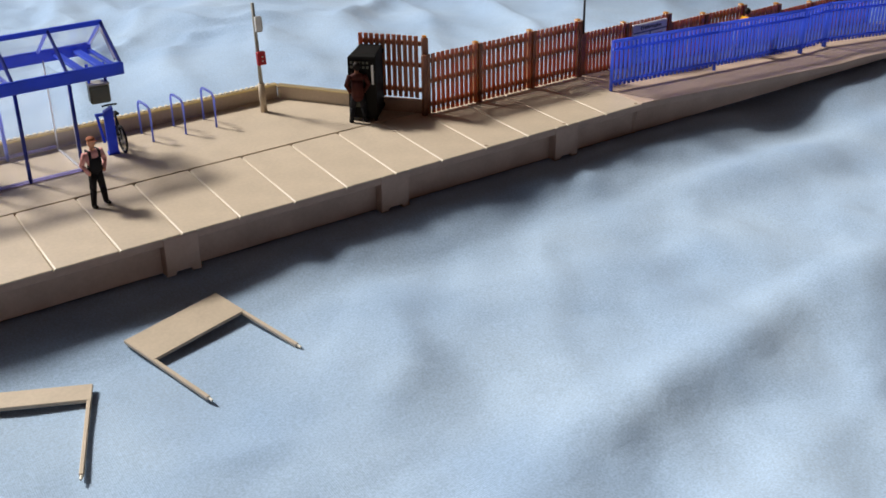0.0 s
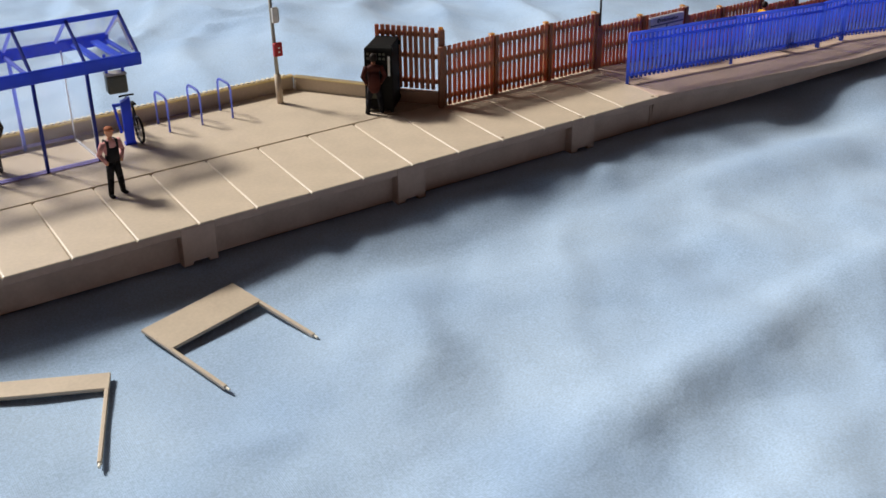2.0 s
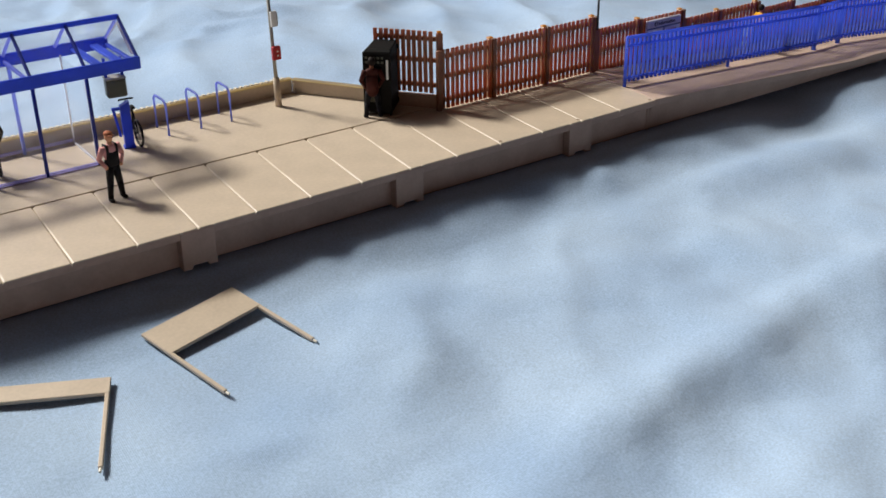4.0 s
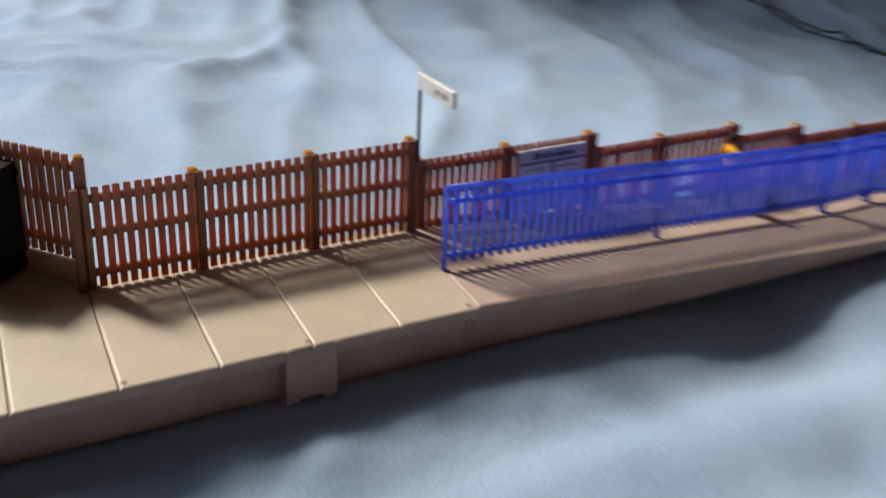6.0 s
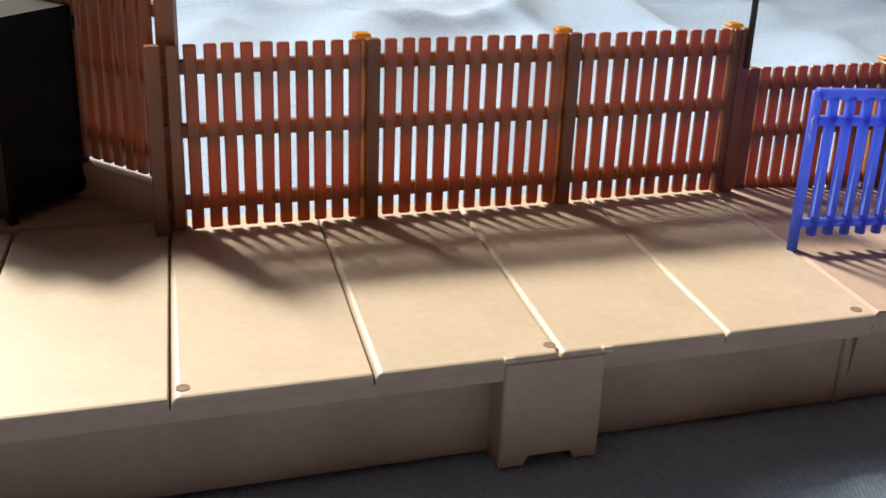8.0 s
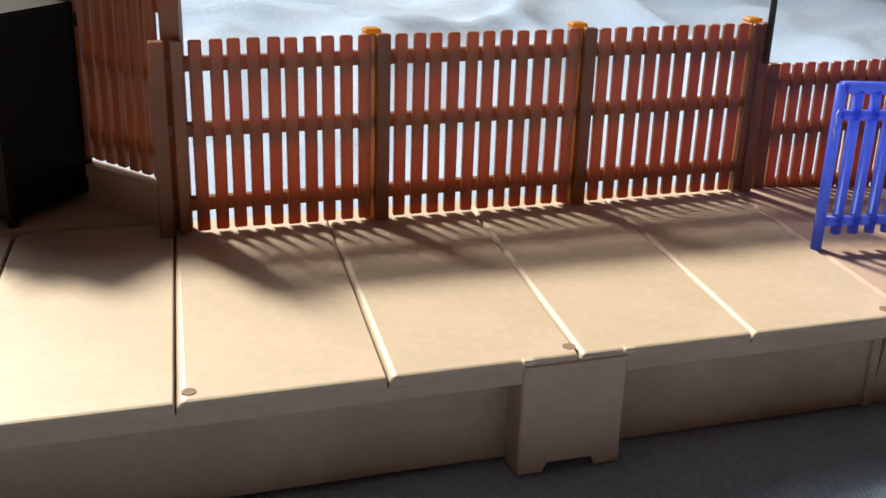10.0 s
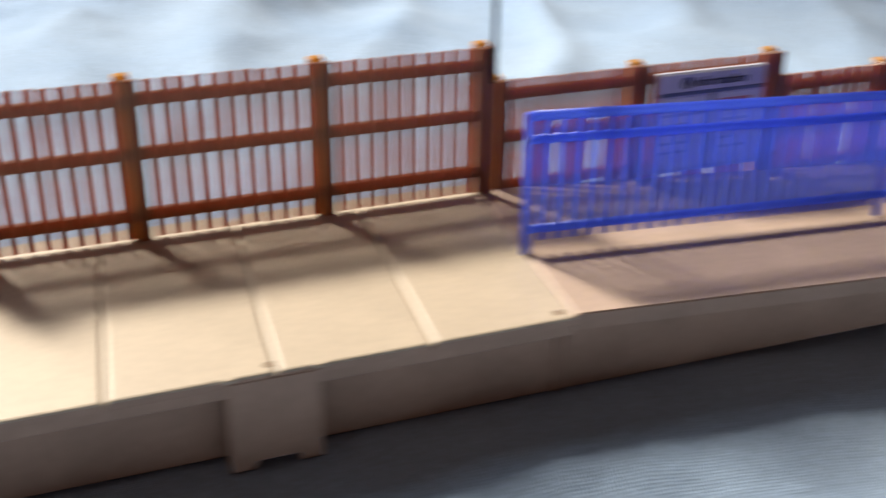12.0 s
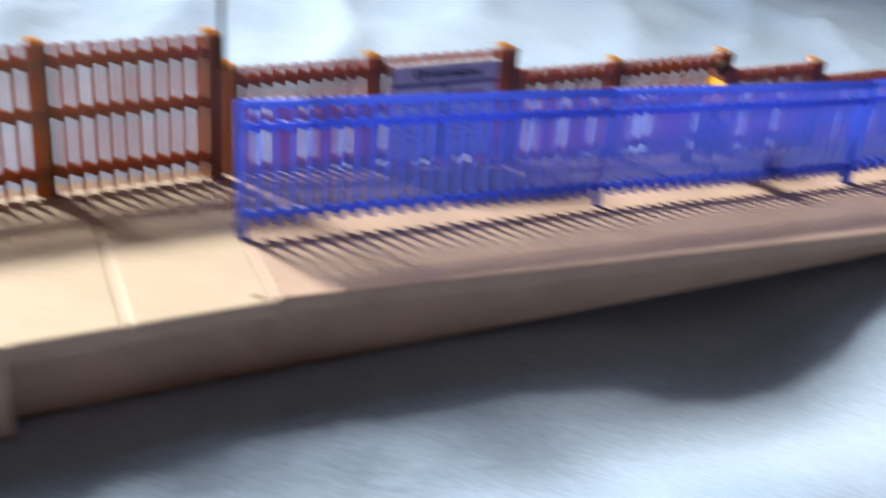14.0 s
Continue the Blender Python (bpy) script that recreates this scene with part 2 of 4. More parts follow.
def block(bm, x0, x1, y0, y1, z0, z1, bevel=0.0):
    """Adds a box, with eased edges."""
    sub = bm if not bevel else bmesh.new()
    c = Matrix.Translation(((x0 + x1) / 2, (y0 + y1) / 2, (z0 + z1) / 2)) @ Matrix.Diagonal((x1 - x0, y1 - y0, z1 - z0, 1))
    bmesh.ops.create_cube(sub, size=1.0, matrix=c)
    if bevel:
        bmesh.ops.bevel(sub, geom=list(sub.edges), offset=bevel, segments=1, affect="EDGES")
        tmp = bpy.data.meshes.new("tmp")
        sub.to_mesh(tmp)
        sub.free()
        bm.from_mesh(tmp)
        bpy.data.meshes.remove(tmp)
    return bm


def boxed(x0, x1, y0, y1, z0, z1, bevel=0.15):
    return block(bmesh.new(), x0, x1, y0, y1, z0, z1, bevel)


def rod(bm, a, b, r, n=8, r2=None):
    """Adds a round bar from a to b."""
    a, b = Vector(a), Vector(b)
    d = b - a
    m = Matrix.Translation((a + b) / 2) @ d.to_track_quat("Z", "Y").to_matrix().to_4x4()
    bmesh.ops.create_cone(bm, cap_ends=True, segments=n, radius1=r, radius2=r if r2 is None else r2, depth=d.length, matrix=m)
    return bm


def rodded(a, b, r, n=8, r2=None):
    return rod(bmesh.new(), a, b, r, n, r2)


def bent(points, r, n=8):
    """A round bar through several points."""
    bm = bmesh.new()
    pts = [Vector(p) for p in points]
    rings = []
    for i, p in enumerate(pts):
        d = (pts[min(i + 1, len(pts) - 1)] - pts[max(i - 1, 0)]).normalized()
        q = d.to_track_quat("Z", "Y")
        rings.append([bm.verts.new(p + q @ Vector((r * math.cos(k * math.tau / n), r * math.sin(k * math.tau / n), 0))) for k in range(n)])
    for r0, r1 in zip(rings, rings[1:]):
        for k in range(n):
            bm.faces.new((r0[k], r0[(k + 1) % n], r1[(k + 1) % n], r1[k]))
    bm.faces.new(rings[0][::-1])
    bm.faces.new(rings[-1])
    return bm


def prism(outline, y0, y1):
    """A solid with an x-z outline, from y0 to y1."""
    bm = bmesh.new()
    a = [bm.verts.new((x, y0, z)) for x, z in outline]
    b = [bm.verts.new((x, y1, z)) for x, z in outline]
    bm.faces.new(a)
    bm.faces.new(b[::-1])
    n = len(outline)
    for i in range(n):
        bm.faces.new((a[i], b[i], b[(i + 1) % n], a[(i + 1) % n]))
    return bm


def plate(outline, z0, z1):
    """A solid with an x-y outline, from z0 to z1."""
    bm = bmesh.new()
    a = [bm.verts.new((x, y, z0)) for x, y in outline]
    b = [bm.verts.new((x, y, z1)) for x, y in outline]
    bm.faces.new(a[::-1])
    bm.faces.new(b)
    n = len(outline)
    for i in range(n):
        bm.faces.new((a[i], a[(i + 1) % n], b[(i + 1) % n], b[i]))
    return bm


def setting(name, bm, material, label, kind="structure", category=""):
    ob = new(name, mesh_of(name, bm))
    ob.data.materials.append(material)
    return tagged(ob, label, category, "", kind)

# ---- the room: walls, window, ceiling, dark carpet, the bed with its blue cover ----
# unseen shell; warm paint and window edges are set to shape the light
RX0, RX1, RY0, RY1, RZ0, RZ1 = -1500, 1900, -1700, 1180, -560, 1840
setting("floor", block(bmesh.new(), RX0 - 100, RX1 + 100, RY0 - 100, RY1 + 100, RZ0 - 60, RZ0), CARPET, "dark carpet on the bedroom floor")
setting("ceiling", block(bmesh.new(), RX0 - 100, RX1 + 100, RY0 - 100, RY1 + 100, RZ1, RZ1 + 60), CEILPAINT, "plain warm-toned painted ceiling")
setting("wall_west", block(bmesh.new(), RX0 - 100, RX0, RY0, RY1, RZ0, RZ1), WALLPAINT, "plain warm-toned painted wall")
setting("wall_east", block(bmesh.new(), RX1, RX1 + 100, RY0, RY1, RZ0, RZ1), WALLPAINT, "plain warm-toned painted wall")
setting("wall_south", block(bmesh.new(), RX0 - 100, RX1 + 100, RY0 - 100, RY0, RZ0, RZ1), WALLPAINT, "plain warm-toned painted wall")
WX0, WX1, WZ0, WZ1 = -900, 125, 230, 1680
wall = bmesh.new()
block(wall, RX0 - 100, WX0, RY1, RY1 + 100, RZ0, RZ1)
block(wall, WX1, RX1 + 100, RY1, RY1 + 100, RZ0, RZ1)
block(wall, WX0, WX1, RY1, RY1 + 100, RZ0, WZ0)
block(wall, WX0, WX1, RY1, RY1 + 100, WZ1, RZ1)
setting("wall_north", wall, WALLPAINT, "warm-toned painted wall with the window opening")
window = thing("window_1", ((WX0 + WX1) / 2, RY1 + 50, WZ0), 0, "wide bright window with a slim white frame", "window", kind="structure")
hw, hh = (WX1 - WX0) / 2, WZ1 - WZ0
for nm, b in (("window_sill", (-hw, hw, -80, 30, 0.5, 20)), ("window_frame", (-hw, hw, 0, 40, hh - 30, hh - 0.5)),
              ("window_frame", (-hw + 0.5, -hw + 30, 0, 40, 20, hh - 30)), ("window_frame", (hw - 30, hw - 0.5, 0, 40, 20, hh - 30))):
    part(nm, boxed(*b, 2.0), WHITE, window)

bed = thing("bed", (300, 200, RZ0), 0, "bed standing under the blue cover", "bed")
part("mattress", boxed(-1090, 1090, -740, 520, 250, 520, 30), plain("mattress_ticking", (0.6, 0.6, 0.58), 0.9), bed)
part("bed_base", boxed(-1080, 1080, -730, 510, 0, 250, 8), plain("bed_base_cloth", (0.10, 0.09, 0.09), 0.9), bed)


def smooth_step(v, a, b):
    t = np.clip((v - a) / (b - a), 0, 1)
    return t * t * (3 - 2 * t)


LATTICE = np.random.RandomState(7).rand(128, 128)


def soft_noise(x, y, size):
    """Smooth value noise from -1 to 1, with lumps of that many millimetres."""
    u, v = x / size + 300.37, y / size + 300.71
    i, j = np.floor(u).astype(int), np.floor(v).astype(int)
    a, b = u - i, v - j
    a, b = a * a * a * (a * (6 * a - 15) + 10), b * b * b * (b * (6 * b - 15) + 10)
    def at(di, dj):
        return LATTICE[(i + di) % 128, (j + dj) % 128]
    low = at(0, 0) * (1 - a) + at(1, 0) * a
    high = at(0, 1) * (1 - a) + at(1, 1) * a
    return 2 * (low * (1 - b) + high * b) - 1


def creases(x, y, wide, long, angle, sharp=1.0):
    """Ridged folds, wide apart and long along a direction (degrees from x)."""
    c, s = math.cos(radians(angle)), math.sin(radians(angle))
    p, q = x * c + y * s, -x * s + y * c
    q = q + 0.5 * wide * soft_noise(x, y, 1.6 * wide)
    n = soft_noise(p * wide / long, q, wide)
    return np.maximum(1 - np.sqrt(n * n + 0.006), 0.0) ** (1.5 * sharp)


def cover_height(x, y):
    """Height of the blue cover in millimetres: flat under the model, sagging before it, folded behind it."""
    def hump(cx, cy, sx, sy, h):
        return h * np.exp(-(((x - cx) / sx) ** 2 + ((y - cy) / sy) ** 2))
    def crest(x0, y0, x1, y1, h, rear, face):
        d = y - (y0 + (y1 - y0) * (x - x0) / (x1 - x0)) + 0.12 * wob
        ends = smooth_step(x, x0 - 8, x0 + 14) * (1 - smooth_step(x, x1 - 18, x1 + 10))
        return h * ends * np.exp(-np.where(d > 0, d / rear, d / face) ** 2)
    wob = 9 * np.sin(x / 61.0 + 0.7) + 6 * np.sin(x / 27.0 + y / 90.0) + 5 * np.sin(y / 41.0 + x / 130.0)
    z = -0.5 - (7.6 - 0.8 * (1 - smooth_step(x, 255, 300))) * smooth_step(294 - y, 0, 26) - 3.0 * smooth_step(255 - y, 0, 110)
    z = z + hump(348, 287, 22, 26, -5.8) + hump(322, 286, 18, 22, -1.0) + hump(404, 284, 24, 18, -2.4) + hump(450, 280, 40, 22, -1.6)
    z += hump(60, 283, 30, 16, -0.5) + hump(128, 284, 18, 8, 1.0) + hump(86, 287, 26, 7, -3.0) + hump(40, 276, 24, 14, -2.4)
    z += hump(172, 283, 22, 11, 1.3) + hump(206, 281, 14, 12, -1.0) + hump(246, 282, 30, 11, 1.5) + hump(290, 277, 14, 10, 0.6) + hump(316, 260, 36, 13, 2.8) + hump(274, 261, 24, 10, 1.8) + hump(388, 266, 34, 13, 1.3)
    z += hump(78, 256, 46, 30, -1.2) + hump(77, 243, 12, 12, -1.0) + hump(50, 275, 58, 17, 2.4)
    right = smooth_step(x, 300, 380)
    z -= 0.085 * np.clip(262 - y, 0, 75) * right + 0.085 * np.clip(195 - y, 0, 60) * smooth_step(x, 165, 255) * (1 - right)
    front = smooth_step(288 - y, 0, 40)
    calm = 1 - 0.85 * np.exp(-(((x - 72) / 52) ** 2 + ((y - 262) / 34) ** 2) ** 2) - 0.6 * np.exp(-(((x - 330) / 70) ** 2 + ((y - 268) / 24) ** 2) ** 2)
    v = y - 0.17 * x + 0.5 * wob
    u = y - 0.03 * x + 0.35 * wob
    east = smooth_step(x, 112, 150)
    z += east * (2.4 * np.exp(-((u - 177) / 11) ** 2) - 3.0 * np.exp(-((u - 148) / 15) ** 2))
    z += front * ((1 - east) * (1.9 * np.exp(-((v - 146) / 13) ** 2) - 1.5 * np.exp(-((v - 127) / 11) ** 2)) + 2.2 * np.exp(-((v - 112) / 16) ** 2) * smooth_step(x, 60, 140))
    z += front * calm * (2.2 * soft_noise(x, y, 46) + 1.3 * soft_noise(x, y, 21) + 0.5 * soft_noise(x, y, 9.5) + 1.6 * (creases(x, y, 42, 150, 28) - 0.5) + 0.8 * (creases(x, y, 24, 70, 58) - 0.5))
    # crisp creases, steep on the side away from the window
    z += crest(129, 174, 226, 186, 1.2, 20, 5.0) + crest(169, 142, 236, 157, 1.5, 18, 6)
    edge = np.exp(-((y - 284) / 7.0) ** 2) * smooth_step(x, 95, 150) * (1 - 0.7 * smooth_step(x, 262, 298))
    z += edge * (1.5 * soft_noise(x, y, 15) + 1.1 * soft_noise(x, y, 8.5))
    # deep folds behind the model
    back = smooth_step(y, 384, 450) + smooth_step(y, 342, 400) * smooth_step(x, 215, 260) * (1 - smooth_step(y, 384, 450))
    far = smooth_step(y, 420, 560)
    z += back * (0.55 + 0.45 * smooth_step(y, 440, 540)) * (7.5 * (creases(x, y, 70, 330, 74) - 0.5) + 5.5 * (creases(x, y, 38, 190, 70) - 0.5) + 3.4 * (creases(x, y, 30, 80, 55) - 0.5) + 2.2 * (creases(x, y, 21, 60, 128) - 0.5) + 3.0 * soft_noise(x, y, 90) + 0.8 * soft_noise(x, y, 17) + 0.3 * soft_noise(x, y, 8))
    z += far * (4.5 * (creases(x, y, 95, 330, 72) - 0.5) + 2.5 * (creases(x, y, 33, 120, 104, 1.3) - 0.5))
    # flat under the model
    foot = smooth_step(y, 287, 294) * (1 - smooth_step(y, 386, 396)) * (1 - smooth_step(x, 300, 315)) * (1 - smooth_step(y - 1.2 * np.maximum(215 - x, 0), 345, 356))
    z = z * (1 - foot) + np.minimum(z, -0.25) * foot
    ramp_foot = smooth_step(y, 294, 299) * (1 - smooth_step(y, 340, 346)) * smooth_step(x, 270, 300) * (1 - smooth_step(x, 484, 500))
    return z * (1 - ramp_foot) + np.minimum(z, -0.3) * ramp_foot


def cover():
    xs = np.concatenate([np.linspace(-830, -60, 60, endpoint=False), np.arange(-60, 620, 3.0), np.linspace(620, 1430, 70)])
    ys = np.concatenate([np.linspace(-580, 60, 60, endpoint=False), np.arange(60, 560, 3.0), np.linspace(560, 742, 46)])
    X, Y = np.meshgrid(xs, ys)
    Z = cover_height(X, Y)
    # hangs over the sides of the bed
    for hang in (smooth_step(Y, 726, 742), smooth_step(-Y, 560, 580), smooth_step(X, 1405, 1430), smooth_step(-X, 805, 830)):
        Z = Z - 26 * hang
    top = np.stack([X, Y, Z], -1).reshape(-1, 3)
    nx, ny = len(xs), len(ys)
    i = np.arange((ny - 1) * nx).reshape(ny - 1, nx)[:, :-1].ravel()
    faces = np.stack([i, i + 1, i + nx + 1, i + nx], -1)
    verts = top.tolist()
    faces = faces.tolist()
    rim = list(range(nx)) + [nx * k + nx - 1 for k in range(1, ny)] + [nx * (ny - 1) + k for k in range(nx - 2, -1, -1)] + [nx * k for k in range(ny - 2, 0, -1)]
    low = len(verts)
    for k, r in enumerate(rim):
        x, y, z = verts[r]
        d = Vector((x - 300, y - 80, 0)).normalized() * (9 + 6 * math.sin(k * 0.35))
        verts.append((x + d.x, y + d.y, -470 + 8 * math.sin(k * 0.2)))
    n = len(rim)
    faces += [(rim[k], low + k, low + (k + 1) % n, rim[(k + 1) % n]) for k in range(n)]
    me = bpy.data.meshes.new("bed_cover")
    me.from_pydata([(a * MM, b * MM, c * MM) for a, b, c in verts], [], faces)
    me.shade_smooth()
    me.materials.append(CLOTH)
    ob = new("bed_cover", me)
    return tagged(ob, "crumpled light blue cotton cover spread under the model", "bed cover")


cover()

# ---- the platform ----
TOP, FRONT, BACK = 12.0, 295.0, 338.2
X0, PITCH = 58.0, 17.95
GX = [X0 + PITCH * i for i in range(-8, 13)]
platform = thing("model_platform", (0, 0, 0), 0, "tan plastic model railway platform standing on the blue cover", "model platform")
XL, XR = GX[0], GX[-1]
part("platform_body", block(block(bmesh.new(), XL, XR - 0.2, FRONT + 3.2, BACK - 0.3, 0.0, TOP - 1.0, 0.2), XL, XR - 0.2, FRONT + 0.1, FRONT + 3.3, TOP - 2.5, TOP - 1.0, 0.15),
     TAN_SHADED, platform)
DIAG0, DIAG1 = Vector((172.0, 382.0)), Vector((190.4, 354.2))
DIAG2 = Vector((205.8, 334.4))
part("rear_deck", plate([(XL, BACK - 0.1), (DIAG1.x + 13.6, BACK - 0.1), (DIAG1.x + 2.0, DIAG1.y + 1.0), (DIAG0.x + 1.0, DIAG0.y + 3.5), (XL, DIAG0.y + 3.5)], 0.0, TOP + 0.16), TAN, platform)
SKEW = [0.065] * 8 + [0.065, 0.07, 0.076, 0.085, 0.094, 0.1, 0.103, 0.098, 0.086] + [0.08] * 5


def slab(i):
    """A paving slab: left edge softly eased, right edge nearly square, front arris rounded, rear corner clipped."""
    prof = [(0.14, -1.1), (0.15, -0.5), (0.26, -0.28), (0.44, -0.1), (0.72, 0.0), (PITCH - 0.2, 0.0), (PITCH - 0.06, -0.12), (PITCH - 0.06, -1.1)]
    bm = bmesh.new()
    deep = BACK - FRONT
    rings = []
    for y, drop, clip in ((0.0, 0.34, 0.0), (0.1, 0.1, 0.0), (0.34, 0.0, 0.0), (deep - 1.7, 0.0, 0.0), (deep - 0.8, 0.0, 0.7), (deep - 0.62, 0.2, 0.8)):
        ease = 1.35 - 0.75 * y / deep
        rings.append([bm.verts.new(((0.14 + (x - 0.14) * ease if x < 1 else x) + (SKEW[i] if x < 1 else SKEW[i + 1]) * y + (clip if x < 1 else 0), y, z - (drop if z > -1 else 0))) for x, z in prof])
    for r0, r1 in zip(rings, rings[1:]):
        for k in range(8):
            bm.faces.new((r0[k], r0[(k + 1) % 8], r1[(k + 1) % 8], r1[k]))
    bm.faces.new(rings[0])
    bm.faces.new(rings[-1][::-1])
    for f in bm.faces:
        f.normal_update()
        # front faces take the shaded tan copy, one plastic with the top
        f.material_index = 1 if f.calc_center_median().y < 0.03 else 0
        f.smooth = abs(f.normal.x) > 0.15 and abs(f.normal.z) > 0.15
    me = mesh_of("paving_slab", bm)
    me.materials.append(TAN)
    me.materials.append(TAN_SHADED)
    return me


for i in range(20):
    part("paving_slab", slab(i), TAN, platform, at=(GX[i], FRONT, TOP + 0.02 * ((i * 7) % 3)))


def buttress_mesh():
    out = [(-5.2, 0.0), (-2.6, 0.0), (-2.4, 1.3), (2.4, 1.3), (2.6, 0.0), (5.2, 0.0), (5.2, 11.5), (-5.2, 11.5)]
    bm = prism(out, 0.0, 3.6)
    bmesh.ops.bevel(bm, geom=[e for e in bm.edges if abs(e.verts[0].co.y) < 0.01 and abs(e.verts[1].co.y) < 0.01], offset=0.18, segments=1, affect="EDGES")
    return mesh_of("buttress", bm)


pad = buttress_mesh()
for i in (-6, -2, 2, 6, 10):
    part("buttress", pad, TAN_SHADED, platform, at=(X0 + PITCH * i - 0.2, FRONT - 0.14, -0.05))
lip = boxed(-0.55, 0.55, 0, 0.9, 0, 0.5, 0.12)
lip = mesh_of("moulding_nib", lip)
for i in (2, 6, 10):
    for d in (-5.0, 5.0):
        part("moulding_nib", lip, TAN, platform, at=(X0 + PITCH * i + d, FRONT - 0.45, TOP - 0.35))
# holes are flat discs, the shade of their depth put into brown
hole_bm = bmesh.new()
bmesh.ops.create_cone(hole_bm, cap_ends=True, segments=14, radius1=0.62, radius2=0.62, depth=0.12)
hole = mesh_of("peg_hole", hole_bm)
for i, d in ((8, 1.3), (10, -0.3), (12, -1.5)):
    part("peg_hole", hole, HOLE, platform, "small peg hole drawn as a brown disc", at=(X0 + PITCH * i + d, FRONT + 1.6, TOP + 0.02))
joint = mesh_of("end_cap", boxed(-0.6, 0.6, 0, 2.2, 0, 11.0, 0.15))
part("end_cap", joint, TAN_SHADED, platform, at=(X0 + PITCH * 12 - 0.4, FRONT + 2.9, 0.0))

# low parapet wall along the back and across the corner
wall_back = thing("parapet_wall", (XL, 383.2, TOP - 0.15), 0, "low tan plastic parapet wall along the platform's back edge", "low wall", "parapet walls")
L = DIAG0.x - XL
part("wall_panel", boxed(0, L + 0.5, 0, 2.2, 0, 5.05, 0.15), TAN, wall_back)
part("coping", boxed(0, L + 1.0, -0.25, 2.5, 5.05, 5.6, 0.2), TAN_THIN, wall_back)
# studs paler than the coping: bright dashes of light put into their colour
cap = mesh_of("coping_stud", boxed(-0.6, 0.6, -1.3, 0.25, 0, 0.4, 0.1))
for k in range(int(L / 2.1)):
    part("coping_stud", cap, STUD, wall_back, at=(1 + k * 2.1, 2.3, 5.55))
dvec = DIAG1 - DIAG0
dyaw = math.degrees(math.atan2(dvec.y, dvec.x))
wall_diag = thing("parapet_wall", (DIAG0.x + 0.5, DIAG0.y + 0.4, TOP - 0.15), dyaw, "low tan plastic parapet wall cutting across the platform's corner", "low wall", "parapet walls")
DL = dvec.length
# pale bar drawn where light shows through the corner joint
part("light_slit", boxed(0.2, 0.8, -0.5, 0.0, 0.4, 4.2, 0.1), STUD, wall_diag, "pale bar for the slit of light at the corner")
part("wall_panel", boxed(-0.5, DL + 0.3, 0, 2.0, 0, 5.0, 0.15), TAN, wall_diag)
part("coping", boxed(-0.6, DL + 0.3, -0.25, 2.4, 5.0, 5.5, 0.2), TAN_THIN, wall_diag)
evec = DIAG2 - DIAG1
eyaw = math.degrees(math.atan2(evec.y, evec.x))
wall_end = thing("parapet_wall", (DIAG1.x, DIAG1.y, TOP - 0.15), eyaw, "low tan plastic parapet wall carrying a picket fence panel", "low wall", "parapet walls")
part("wall_panel", boxed(0.4, evec.length - 0.8, 0, 2.0, 0, 4.9, 0.15), TAN_SHADED, wall_end)

# ---- the ramp ----
def ramp_top(x):
    if x <= 391:
        return 12.0 - (x - 274.0) * (7.4 / 117.0)
    if x <= 408:
        return 4.6
    return max(0.6, 4.6 - (x - 408) * 0.07)


ramp = thing("access_ramp", (273.6, FRONT + 0.6, 0), 0, "tan plastic access ramp sloping down from the platform end", "ramp")
xs = [273.6, 391, 408, 478]
outline = [(x - 273.6, ramp_top(x)) for x in xs] + [(478 - 273.6, 0), (0, 0)]
body = prism([(a, max(0, b - 0.5) if i < 4 else b) for i, (a, b) in enumerate(outline)], 1.4, 39.2)
for v in body.verts:
    if v.co.y < 2 and v.co.z < 0.01:
        v.co.y += 1.4
part("ramp_body", body, TAN_SHADED, ramp)
for k in range(3):
    a, b = xs[k], xs[k + 1]
    za, zb = ramp_top(a), ramp_top(b)
    g = 0.02
    start = [(g, za - 0.5), (0.1, za - 0.25), (0.55, za - 0.04)] if k == 0 else [(a - 273.6 + g, za)]
    bm = prism(start + [(b - 273.6 - g, zb), (b - 273.6 - g, max(zb - 2.2, 0.05)), (a - 273.6 + g, za - 2.2)], 0.0, 39.4)
    for v in bm.verts:
        if v.co.x < 1.0:
            v.co.x += 0.08 * v.co.y
    bmesh.ops.bevel(bm, geom=[e for e in bm.edges if abs(e.verts[0].co.x - e.verts[1].co.x) > 5 and max(e.verts[0].co.y, e.verts[1].co.y) < 0.1 and e.verts[0].co.z + e.verts[1].co.z > za + zb - 1.5], offset=0.15, segments=2, affect="EDGES")
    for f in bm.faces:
        # lip below the edge drawn in the shaded tan copy
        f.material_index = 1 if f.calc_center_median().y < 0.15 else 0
    deck = mesh_of("ramp_deck", bm)
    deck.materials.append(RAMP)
    deck.materials.append(TAN_SHADED)
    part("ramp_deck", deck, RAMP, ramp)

# ---- picket fences ----
SLAT_D = 0.72


